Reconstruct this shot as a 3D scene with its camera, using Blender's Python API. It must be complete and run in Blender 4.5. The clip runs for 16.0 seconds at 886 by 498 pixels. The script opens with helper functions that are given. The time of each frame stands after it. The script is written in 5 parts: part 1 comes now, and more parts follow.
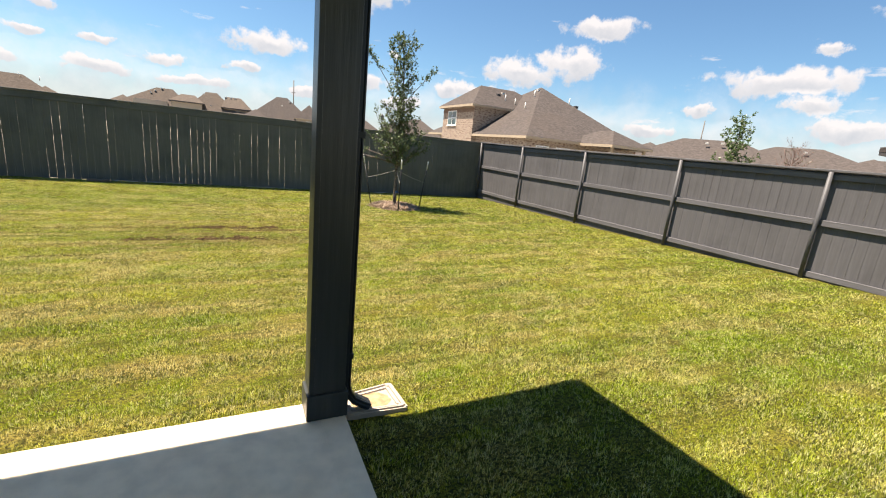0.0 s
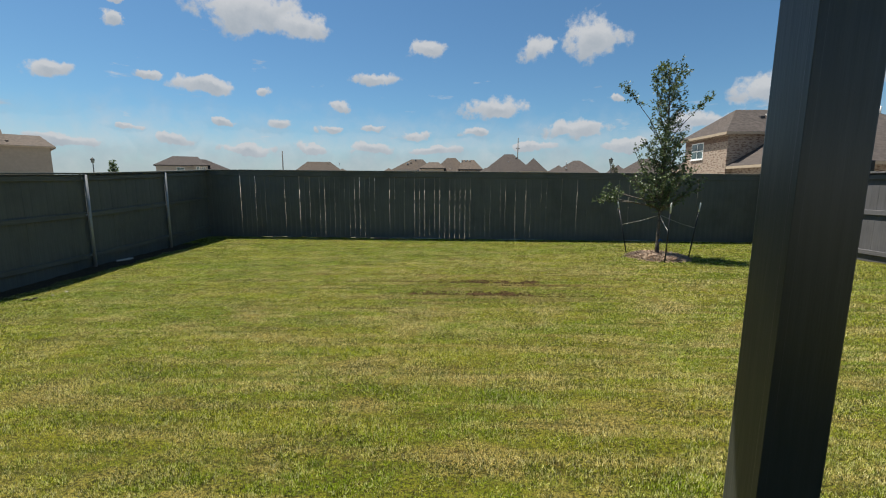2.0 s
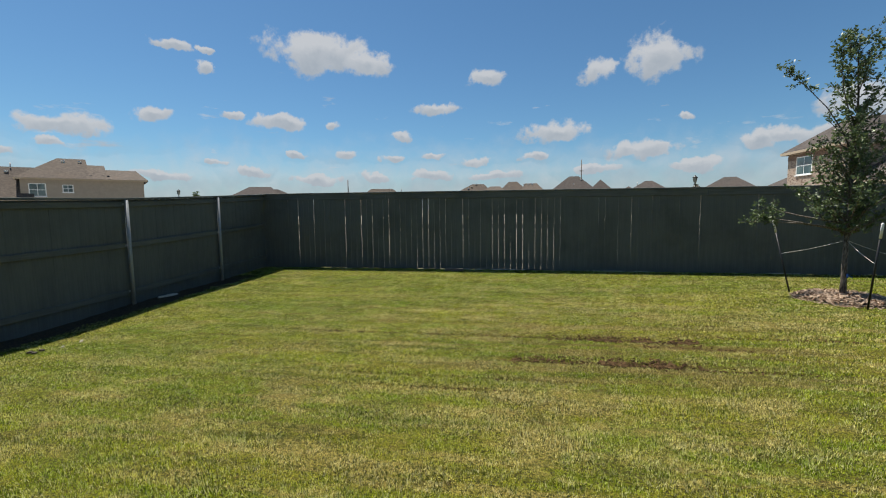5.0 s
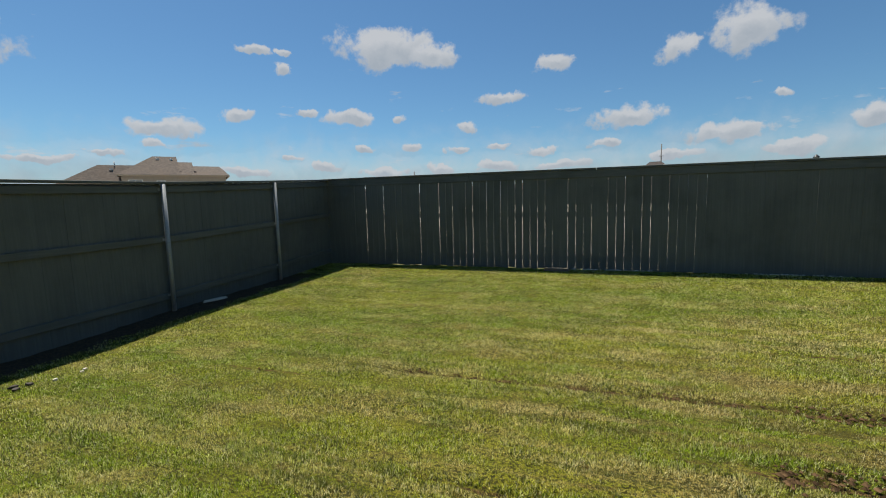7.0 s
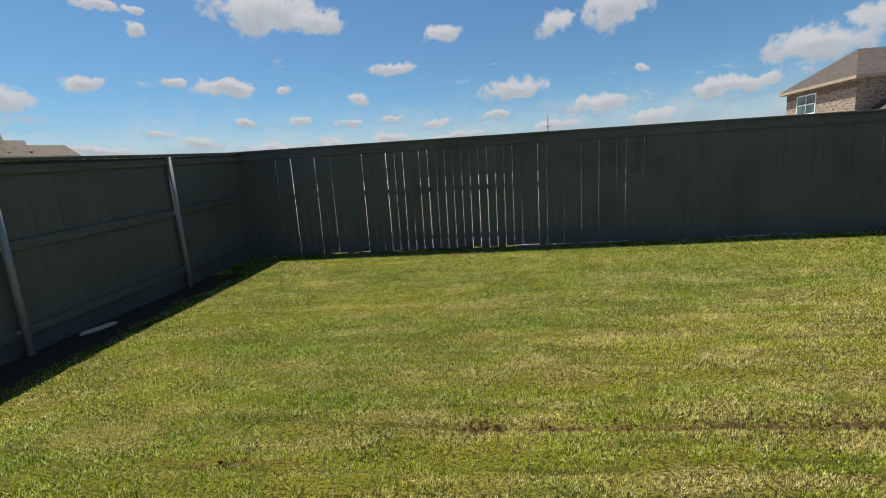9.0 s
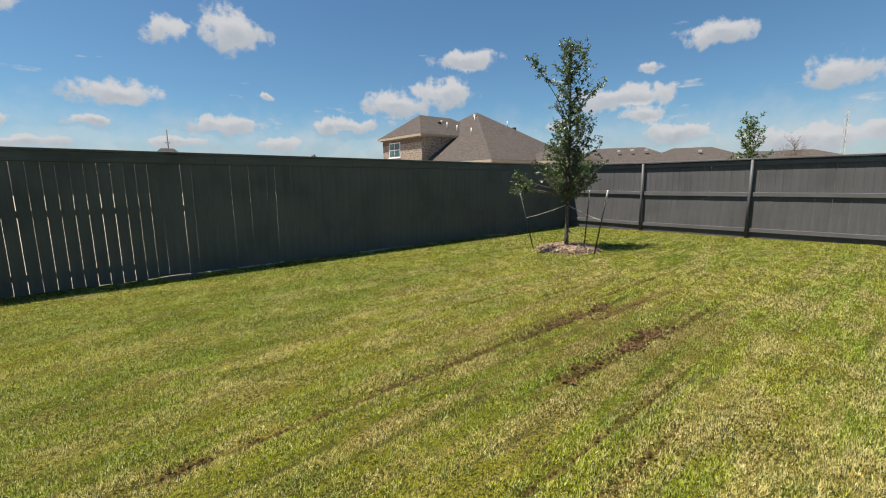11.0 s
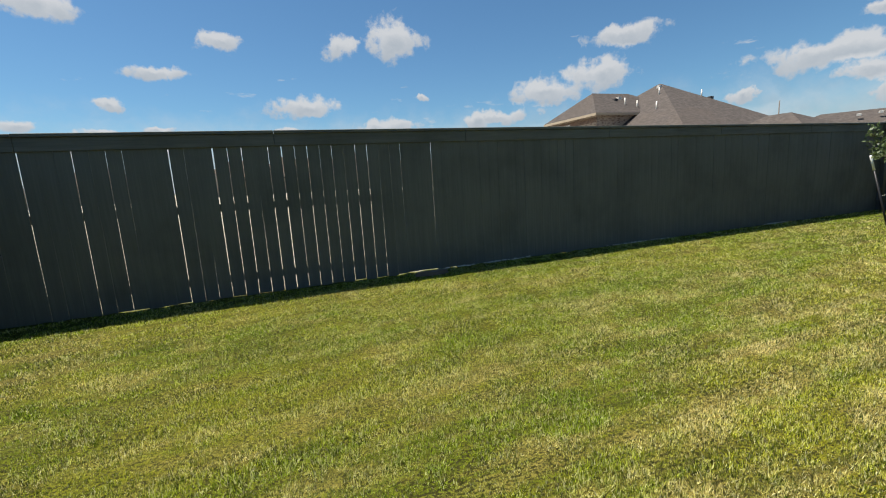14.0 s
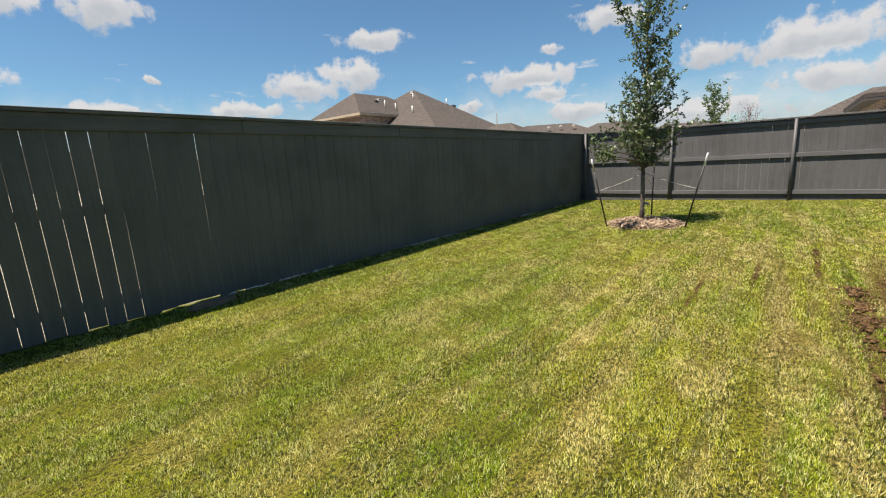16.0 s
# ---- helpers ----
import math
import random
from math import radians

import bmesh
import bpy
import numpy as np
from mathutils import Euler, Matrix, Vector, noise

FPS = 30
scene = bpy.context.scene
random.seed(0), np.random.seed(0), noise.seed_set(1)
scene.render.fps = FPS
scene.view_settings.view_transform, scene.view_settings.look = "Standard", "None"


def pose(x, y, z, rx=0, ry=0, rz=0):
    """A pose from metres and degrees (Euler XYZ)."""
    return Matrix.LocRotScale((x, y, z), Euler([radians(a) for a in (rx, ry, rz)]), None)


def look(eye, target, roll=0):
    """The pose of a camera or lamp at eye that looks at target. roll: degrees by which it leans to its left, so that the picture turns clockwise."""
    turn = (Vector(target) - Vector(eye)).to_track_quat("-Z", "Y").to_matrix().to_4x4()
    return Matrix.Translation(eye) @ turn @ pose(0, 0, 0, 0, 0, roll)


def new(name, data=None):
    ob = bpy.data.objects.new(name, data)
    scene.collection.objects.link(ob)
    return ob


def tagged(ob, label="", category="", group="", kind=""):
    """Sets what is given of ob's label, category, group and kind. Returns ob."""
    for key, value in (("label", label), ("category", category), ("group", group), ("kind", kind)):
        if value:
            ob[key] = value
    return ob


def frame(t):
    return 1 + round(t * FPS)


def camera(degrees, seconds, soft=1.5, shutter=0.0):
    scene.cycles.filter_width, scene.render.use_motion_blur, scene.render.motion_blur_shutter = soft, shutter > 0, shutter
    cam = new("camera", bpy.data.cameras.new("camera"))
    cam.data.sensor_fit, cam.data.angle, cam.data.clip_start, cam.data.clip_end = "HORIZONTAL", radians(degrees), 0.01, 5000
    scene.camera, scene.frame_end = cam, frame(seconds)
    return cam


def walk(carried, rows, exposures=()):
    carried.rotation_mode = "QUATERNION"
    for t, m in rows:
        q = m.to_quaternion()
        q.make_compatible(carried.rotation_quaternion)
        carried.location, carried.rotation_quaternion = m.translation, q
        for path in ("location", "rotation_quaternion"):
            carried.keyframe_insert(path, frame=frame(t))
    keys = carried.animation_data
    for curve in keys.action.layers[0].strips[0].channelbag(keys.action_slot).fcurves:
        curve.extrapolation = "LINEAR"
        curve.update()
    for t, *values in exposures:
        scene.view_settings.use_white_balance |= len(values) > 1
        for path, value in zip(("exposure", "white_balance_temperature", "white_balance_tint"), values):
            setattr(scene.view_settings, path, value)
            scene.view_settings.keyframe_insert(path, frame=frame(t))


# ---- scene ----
cam = camera(92.2, 16.0, soft=1.1)
PATH = [
    (0.0, 0.000, 0.000, 1.600, -25.43, -13.51, -5.64),
    (0.5, -0.069, 0.241, 1.625, -21.93, -13.13, -3.35),
    (1.0, -0.163, 0.432, 1.584, -14.47, -10.64, -2.14),
    (1.5, -0.413, 0.705, 1.539, -7.57, -9.39, -0.85),
    (2.0, -0.555, 0.799, 1.560, 2.93, -8.70, -0.31),
    (2.5, -0.779, 0.924, 1.577, 23.89, -6.02, 0.60),
    (3.0, -0.976, 1.105, 1.603, 29.33, -5.18, 0.62),
    (3.5, -1.016, 1.380, 1.609, 18.06, -4.99, -0.07),
    (4.0, -1.017, 1.769, 1.579, 12.73, -5.08, 0.32),
    (4.2, -1.043, 1.931, 1.560, 10.73, -5.18, 0.69),
    (6.3, -1.757, 3.923, 1.359, 12.45, -5.95, 0.85),
    (6.5, -1.884, 4.116, 1.352, 15.35, -6.33, 2.41),
    (7.0, -2.217, 4.449, 1.360, 19.45, -6.37, 1.43),
    (7.5, -2.574, 4.818, 1.366, 20.36, -7.22, 1.75),
    (8.0, -2.913, 5.178, 1.390, 23.72, -6.96, 6.79),
    (8.5, -3.207, 5.318, 1.365, 17.95, -7.15, 4.29),
    (9.0, -3.530, 5.450, 1.372, 5.92, -10.39, 3.52),
    (9.5, -3.575, 5.267, 1.378, -14.89, -12.25, 2.33),
    (9.7, -3.570, 5.130, 1.382, -22.99, -10.24, -2.02),
    (11.8, -4.118, 5.352, 1.419, -42.64, -9.93, 2.03),
    (12.0, -4.151, 5.511, 1.396, -38.63, -9.56, 1.70),
    (12.5, -4.169, 6.021, 1.316, -27.81, -9.08, 4.17),
    (13.0, -4.396, 6.472, 1.308, -21.03, -7.98, 1.01),
    (13.5, -4.558, 6.860, 1.329, -20.84, -9.03, 3.85),
    (14.0, -4.601, 7.391, 1.255, -20.49, -9.45, 3.42),
    (14.5, -4.736, 7.750, 1.264, -25.37, -9.43, 2.08),
    (15.0, -4.755, 8.000, 1.294, -41.25, -11.07, 3.83),
    (15.5, -4.607, 8.051, 1.275, -46.91, -11.57, 4.38),
    (16.0, -4.579, 8.128, 1.306, -50.87, -11.52, 3.17),
]
EXPOSURES = [(0.0, 1.55, 7300, 17), (0.5, 1.58, 7100, 15), (1.0, 1.22, 6900, 13), (1.5, 0.86, 6700, 11), (2.0, 0.81, 6600, 10), (3.0, 0.78, 6500, 10), (4.0, 0.8, 6500, 10), (6.5, 0.73, 6500, 10), (8.5, 0.84, 6500, 10), (9.5, 0.85, 6800, 12), (12.0, 0.94, 6700, 11), (13.5, 0.9, 6600, 10), (14.5, 1.03, 6650, 10), (15.0, 1.06, 6900, 12), (16.0, 1.11, 7000, 13)]
walk(cam, [(t, pose(x, y, z, 90 + pitch, roll, yaw)) for t, x, y, z, yaw, pitch, roll in PATH], EXPOSURES)

# ---- world: clear sky with fair-weather clouds, and one sun ----
world = bpy.data.worlds.new("world")
scene.world = world
world.use_nodes = True
SUN_AWAY = Vector((-0.37, 0.22, 1.0)).normalized()
sun = new("sun", bpy.data.lights.new("sun", "SUN"))
sun.data.energy, sun.data.angle, sun.data.color = 5.0, radians(0.53), (1.0, 0.95, 0.86)
sun.matrix_world = look(SUN_AWAY * 50, (0, 0, 0))

# clouds by azimuth from +y, elevation, half width and half height, in degrees
CLOUDS_BIG = [(-26.5, 18.9, 6.0, 2.3), (-20.0, 17.9, 3.6, 1.5), (15.4, 16.8, 3.9, 2.5), (8.4, 16.0, 2.3, 1.5), (-51.5, 8.8, 4.3, 1.2),
              (4.2, 9.5, 4.6, 1.4), (13.8, 6.8, 4.4, 1.3), (34.0, 9.8, 4.6, 1.6), (40.3, 11.0, 4.3, 1.9), (43.0, 15.0, 4.8, 1.3),
              (61.7, 9.5, 6.4, 1.6), (71.2, 15.1, 3.8, 1.3), (81.3, 9.8, 2.6, 1.8), (90.0, 9.6, 6.1, 2.3), (92.0, 6.0, 5.3, 1.7),
              (80.5, 3.9, 9.0, 1.5), (28.0, 7.2, 4.4, 0.9), (-69.1, 15.2, 5.6, 2.7), (-69.5, 7.9, 3.1, 1.0), (15.0, 25.0, 4.5, 1.6),
              (-3.0, 27.0, 3.0, 1.0), (68.5, 5.2, 4.5, 1.2)]
CLOUDS_SMALL = [(-5.0, 16.3, 2.6, 1.1), (-41.9, 18.0, 1.8, 0.6), (-39.3, 18.2, 0.8, 0.4), (-39.6, 16.2, 0.9, 0.8), (-44.4, 10.6, 1.9, 0.9),
                (-11.2, 12.8, 2.9, 0.8), (-31.0, 10.7, 3.7, 1.0), (-36.5, 11.2, 1.5, 0.5), (-24.9, 10.7, 0.9, 0.6), (-16.7, 9.4, 1.7, 0.7),
                (-52.5, 6.9, 1.3, 0.5), (-23.0, 7.1, 2.0, 0.8), (-17.2, 6.6, 2.0, 0.5), (-29.4, 7.0, 1.3, 0.5), (-12.4, 6.9, 1.8, 0.5),
                (-6.6, 6.3, 3.1, 0.8), (1.2, 6.4, 1.9, 0.6), (-38.7, 5.9, 1.2, 0.5), (18.3, 10.2, 1.2, 0.4), (25.3, 7.0, 2.3, 1.2),
                (19.7, 4.9, 3.5, 1.0), (-12.2, 4.4, 3.2, 0.9), (-35.1, 5.0, 2.1, 0.9)]
CLOUDS_LOW = [(64.9, 12.4, 1.4, 0.7), (64.5, 7.3, 2.8, 1.1), (55.0, 6.7, 1.2, 0.8), (-57.5, 6.0, 2.2, 0.4), (-19.5, 4.3, 2.4, 0.8),
              (-27.0, 3.9, 3.5, 0.8), (-4.0, 4.2, 4.0, 0.8), (8.5, 4.6, 3.2, 0.7), (35.0, 4.0, 4.0, 0.7), (50.0, 4.2, 4.0, 0.9),
              (-44.0, 4.2, 3.0, 0.7), (-62.0, 5.2, 3.0, 0.5)]


def build_world():
    nt = world.node_tree
    n, l = nt.nodes, nt.links

    def math_node(op, a, b=None, c=None, clamp=False):
        nd = n.new("ShaderNodeMath")
        nd.operation, nd.use_clamp = op, clamp
        for i, v in enumerate((a, b, c)):
            if v is None:
                continue
            if isinstance(v, (int, float)):
                nd.inputs[i].default_value = v
            else:
                l.new(v, nd.inputs[i])
        return nd.outputs[0]

    sky = n.new("ShaderNodeTexSky")
    sky.sky_type, sky.sun_disc = "NISHITA", False
    sky.sun_elevation = math.asin(SUN_AWAY.z)
    sky.sun_rotation = math.atan2(SUN_AWAY.x, SUN_AWAY.y)
    sky.air_density, sky.dust_density, sky.ozone_density = 1.0, 0.35, 2.2
    coord = n.new("ShaderNodeTexCoord")
    way = coord.outputs["Generated"]
    split = n.new("ShaderNodeSeparateXYZ")
    l.new(way, split.inputs[0])
    az = math_node("MULTIPLY", math_node("ARCTAN2", split.outputs[0], split.outputs[1]), 57.2958)
    el = math_node("MULTIPLY", math_node("ARCSINE", split.outputs[2]), 57.2958)

    def fbm(scale, detail, rough=0.6):
        t = n.new("ShaderNodeTexNoise")
        t.inputs["Scale"].default_value, t.inputs["Detail"].default_value, t.inputs["Roughness"].default_value = scale, detail, rough
        l.new(way, t.inputs["Vector"])
        return t
    coarse, fine = fbm(16, 5), fbm(30, 6, 0.58)
    cs = n.new("ShaderNodeSeparateColor")
    l.new(coarse.outputs["Color"], cs.inputs[0])
    wob_a = math_node("MULTIPLY", math_node("SUBTRACT", cs.outputs[0], 0.5), 5.0)
    wob_e = math_node("MULTIPLY", math_node("SUBTRACT", cs.outputs[1], 0.5), 2.4)
    place = n.new("ShaderNodeCombineXYZ")
    l.new(math_node("ADD", az, wob_a), place.inputs[0])
    l.new(math_node("ADD", el, wob_e), place.inputs[1])
    clouds = CLOUDS_BIG + CLOUDS_SMALL + CLOUDS_LOW

    def nearest(raise_by):
        """How far inside the nearest cloud a direction lies; raise_by shifts the clouds up by a share of their height."""
        least = None
        for a, e, w, h in clouds:
            sub = n.new("ShaderNodeVectorMath")
            sub.operation = "SUBTRACT"
            l.new(place.outputs[0], sub.inputs[0])
            sub.inputs[1].default_value = (a, e + raise_by * h, 0)
            mul = n.new("ShaderNodeVectorMath")
            mul.operation = "MULTIPLY"
            l.new(sub.outputs[0], mul.inputs[0])
            mul.inputs[1].default_value = (1 / w, 1 / h, 0)
            size = n.new("ShaderNodeVectorMath")
            size.operation = "LENGTH"
            l.new(mul.outputs[0], size.inputs[0])
            least = size.outputs["Value"] if least is None else math_node("MINIMUM", least, size.outputs["Value"])
        return least
    least, raised = nearest(0.0), nearest(0.6)
    rough = math_node("ADD", least, math_node("MULTIPLY", math_node("SUBTRACT", fine.outputs[0], 0.5), 1.9))
    cover = n.new("ShaderNodeMapRange")
    cover.interpolation_type = "SMOOTHSTEP"
    l.new(rough, cover.inputs[0])
    cover.inputs[1].default_value, cover.inputs[2].default_value = 1.10, 0.62
    cover.inputs[3].default_value, cover.inputs[4].default_value = 0.0, 0.96
    # thin haze low over the horizon
    haze = n.new("ShaderNodeMapRange")
    haze.interpolation_type = "SMOOTHSTEP"
    l.new(math_node("ADD", el, math_node("MULTIPLY", math_node("SUBTRACT", coarse.outputs[0], 0.5), 9.0)), haze.inputs[0])
    haze.inputs[1].default_value, haze.inputs[2].default_value = 10.0, 0.5
    haze.inputs[3].default_value, haze.inputs[4].default_value = 0.0, 0.74
    # small torn wisps between the clouds, more of them low down
    flat = n.new("ShaderNodeCombineXYZ")
    l.new(math_node("MULTIPLY", az, 0.17), flat.inputs[0])
    l.new(math_node("MULTIPLY", el, 0.62), flat.inputs[1])
    torn = n.new("ShaderNodeTexNoise")
    torn.inputs["Scale"].default_value, torn.inputs["Detail"].default_value, torn.inputs["Roughness"].default_value = 1.0, 7, 0.62
    l.new(flat.outputs[0], torn.inputs["Vector"])
    low = n.new("ShaderNodeMapRange")
    l.new(el, low.inputs[0])
    low.inputs[1].default_value, low.inputs[2].default_value = 3.0, 22.0
    low.inputs[3].default_value, low.inputs[4].default_value = 0.55, 0.72
    wisp = math_node("MULTIPLY", math_node("SUBTRACT", torn.outputs[0], low.outputs[0]), 7.0, clamp=True)
    mask = math_node("MAXIMUM", math_node("MAXIMUM", cover.outputs[0], haze.outputs[0]), math_node("MULTIPLY", wisp, 0.8))
    tone = n.new("ShaderNodeMix")
    tone.data_type = "RGBA"
    under = math_node("SUBTRACT", raised, least)
    shade = math_node("SUBTRACT", math_node("MULTIPLY_ADD", fine.outputs[0], 1.1, 0.38), math_node("MULTIPLY", under, 1.0), clamp=True)
    l.new(shade, tone.inputs[0])
    tone.inputs[6].default_value, tone.inputs[7].default_value = (0.60, 0.69, 0.79, 1), (0.96, 1.0, 1.05, 1)
    blue, white = n["Background"], n.new("ShaderNodeBackground")
    tint = n.new("ShaderNodeMix")
    tint.data_type, tint.blend_type = "RGBA", "MULTIPLY"
    tint.inputs[0].default_value = 1.0
    l.new(sky.outputs[0], tint.inputs[6])
    tint.inputs[7].default_value = (0.67, 0.985, 1.135, 1)
    l.new(tint.outputs[2], blue.inputs[0])
    blue.inputs[1].default_value = 0.0505
    l.new(tone.outputs[2], white.inputs[0])
    white.inputs[1].default_value = 0.34
    mix = n.new("ShaderNodeMixShader")
    l.new(mask, mix.inputs[0])
    l.new(blue.outputs[0], mix.inputs[1])
    l.new(white.outputs[0], mix.inputs[2])
    l.new(mix.outputs[0], n["World Output"].inputs[0])


build_world()


# ---- materials ----
class Nodes:
    """Small wrapper round a material's node tree."""

    def __init__(self, name, rough=0.8, metal=0.0, spec=0.4):
        self.m = bpy.data.materials.new(name)
        self.m.use_nodes = True
        self.t = self.m.node_tree
        self.b = self.t.nodes["Principled BSDF"]
        self.b.inputs["Roughness"].default_value, self.b.inputs["Metallic"].default_value = rough, metal
        self.b.inputs["Specular IOR Level"].default_value = spec
        self.pos = self.t.nodes.new("ShaderNodeNewGeometry").outputs["Position"]
        self.obj = self.t.nodes.new("ShaderNodeTexCoord").outputs["Object"]

    def link(self, a, b):
        self.t.links.new(a, b)

    def scaled(self, vec, s):
        m = self.t.nodes.new("ShaderNodeMapping")
        m.inputs["Scale"].default_value = s
        self.link(vec, m.inputs[0])
        return m.outputs[0]

    def noise(self, vec, scale, detail=4, rough=0.55):
        n = self.t.nodes.new("ShaderNodeTexNoise")
        n.inputs["Scale"].default_value, n.inputs["Detail"].default_value, n.inputs["Roughness"].default_value = scale, detail, rough
        self.link(vec, n.inputs["Vector"])
        return n.outputs[0]

    def span(self, v, lo, hi, a=0.0, b=1.0):
        n = self.t.nodes.new("ShaderNodeMapRange")
        n.interpolation_type = "SMOOTHSTEP"
        self.link(v, n.inputs[0])
        for i, x in enumerate((lo, hi, a, b)):
            n.inputs[i + 1].default_value = x
        return n.outputs[0]

    def math(self, op, a, b=0.0, c=0.0):
        n = self.t.nodes.new("ShaderNodeMath")
        n.operation = op
        for i, x in enumerate((a, b, c)):
            if isinstance(x, (int, float)):
                n.inputs[i].default_value = x
            else:
                self.link(x, n.inputs[i])
        return n.outputs[0]

    def mix(self, f, a, b, blend="MIX"):
        n = self.t.nodes.new("ShaderNodeMix")
        n.data_type, n.blend_type = "RGBA", blend
        for i, x in ((0, f), (6, a), (7, b)):
            if isinstance(x, (int, float)):
                n.inputs[i].default_value = x
            elif isinstance(x, tuple):
                n.inputs[i].default_value = (*x, 1)
            else:
                self.link(x, n.inputs[i])
        return n.outputs[2]

    def random(self):
        return self.t.nodes.new("ShaderNodeObjectInfo").outputs["Random"]

    def island(self):
        return self.t.nodes.new("ShaderNodeNewGeometry").outputs["Random Per Island"]

    def colour(self, c):
        self.link(c, self.b.inputs["Base Color"])

    def bump(self, v, strength, dist=0.01):
        n = self.t.nodes.new("ShaderNodeBump")
        n.inputs["Strength"].default_value, n.inputs["Distance"].default_value = strength, dist
        self.link(v, n.inputs["Height"])
        self.link(n.outputs[0], self.b.inputs["Normal"])


def stained_wood(name, base, light, along=2, rough=(0.6, 0.85), spec=0.3):
    """Solid-stained fence timber: grain along one axis, blotches, small differences from board to board."""
    k = Nodes(name, rough=0.72, spec=spec)
    s = [38.0, 38.0, 38.0]
    s[along] = 2.2
    grain = k.noise(k.scaled(k.obj, tuple(s)), 1.0, 5, 0.6)
    blotch = k.noise(k.pos, 1.3, 5, 0.6)
    c = k.mix(k.span(grain, 0.35, 0.7), base, light)
    c = k.mix(k.span(blotch, 0.42, 0.72, 0, 0.45), c, tuple(v * 0.62 for v in base))
    c = k.mix(k.math("MULTIPLY", k.random(), 0.17), c, tuple(v * 1.25 for v in light))
    k.colour(c)
    k.link(k.span(blotch, 0.3, 0.7, rough[0], rough[1]), k.b.inputs["Roughness"])
    k.bump(grain, 0.5, 0.004)
    return k.m


def plain(name, base, rough=0.6, metal=0.0, scale=30.0, amount=0.18, bump=0.15, spec=0.4):
    k = Nodes(name, rough, metal, spec)
    a, b = k.noise(k.obj, scale, 5), k.noise(k.pos, 1.7, 4)
    c = k.mix(k.span(a, 0.3, 0.75), tuple(v * (1 - amount) for v in base), tuple(min(1.0, v * (1 + amount)) for v in base))
    c = k.mix(k.span(b, 0.45, 0.7, 0, 0.35), c, tuple(v * 0.8 for v in base))
    k.colour(c)
    k.bump(a, bump, 0.004)
    return k.m


def concrete(name, base):
    k = Nodes(name, 0.85, 0, 0.3)
    fine, mid, big = k.noise(k.pos, 160, 4), k.noise(k.pos, 9, 6), k.noise(k.pos, 1.1, 4)
    c = k.mix(k.span(mid, 0.3, 0.7), tuple(v * 0.88 for v in base), tuple(v * 1.06 for v in base))
    c = k.mix(k.span(big, 0.48, 0.7, 0, 0.5), c, (base[0] * 0.8, base[1] * 0.76, base[2] * 0.68))
    c = k.mix(k.span(fine, 0.62, 0.75, 0, 0.5), c, tuple(v * 0.6 for v in base))
    k.colour(c)
    k.bump(k.math("ADD", fine, k.math("MULTIPLY", mid, 0.6)), 0.3, 0.003)
    return k.m


def shingles(name, base):
    k = Nodes(name, 0.93, 0, 0.2)
    speck = k.noise(k.scaled(k.pos, (3.2, 3.2, 6.5)), 1.0, 3, 0.7)
    grit, big = k.noise(k.pos, 24, 3), k.noise(k.pos, 0.35, 4)
    wave = k.t.nodes.new("ShaderNodeTexWave")
    wave.wave_type, wave.bands_direction, wave.wave_profile = "BANDS", "Z", "SAW"
    wave.inputs["Scale"].default_value, wave.inputs["Distortion"].default_value = 2.2, 0.4
    k.link(k.pos, wave.inputs["Vector"])
    c = k.mix(k.span(speck, 0.35, 0.68), tuple(v * 0.72 for v in base), tuple(v * 1.3 for v in base))
    c = k.mix(k.span(grit, 0.4, 0.7, 0, 0.5), c, tuple(v * 0.8 for v in base))
    c = k.mix(k.span(wave.outputs[1], 0.75, 1.0, 0, 0.45), c, tuple(v * 0.55 for v in base))
    c = k.mix(k.span(big, 0.45, 0.7, 0, 0.35), c, (base[0] * 1.1, base[1] * 1.02, base[2] * 0.92))
    k.colour(c)
    k.bump(wave.outputs[1], 0.5, 0.03)
    return k.m


def brickwork(name, c1, c2, c3, mortar):
    k = Nodes(name, 0.9, 0, 0.25)
    sep = k.t.nodes.new("ShaderNodeSeparateXYZ")
    k.link(k.obj, sep.inputs[0])
    com = k.t.nodes.new("ShaderNodeCombineXYZ")
    k.link(k.math("ADD", sep.outputs[0], sep.outputs[1]), com.inputs[0])
    k.link(sep.outputs[2], com.inputs[1])
    br = k.t.nodes.new("ShaderNodeTexBrick")
    br.inputs["Scale"].default_value = 1.0
    br.inputs["Brick Width"].default_value, br.inputs["Row Height"].default_value = 0.30, 0.10
    br.inputs["Mortar Size"].default_value = 0.008
    br.inputs["Color1"].default_value, br.inputs["Color2"].default_value, br.inputs["Mortar"].default_value = (*c1, 1), (*c2, 1), (*mortar, 1)
    k.link(com.outputs[0], br.inputs["Vector"])
    cell = k.noise(k.scaled(com.outputs[0], (3.4, 9.0, 1)), 1.0, 1)
    c = k.mix(k.span(cell, 0.52, 0.62, 0, 0.85), br.outputs[0], c3)
    k.colour(k.mix(k.span(k.noise(k.pos, 12, 4), 0.4, 0.7, 0, 0.3), c, tuple(v * 0.7 for v in c2)))
    k.bump(br.outputs["Fac"], -0.6, 0.008)
    return k.m


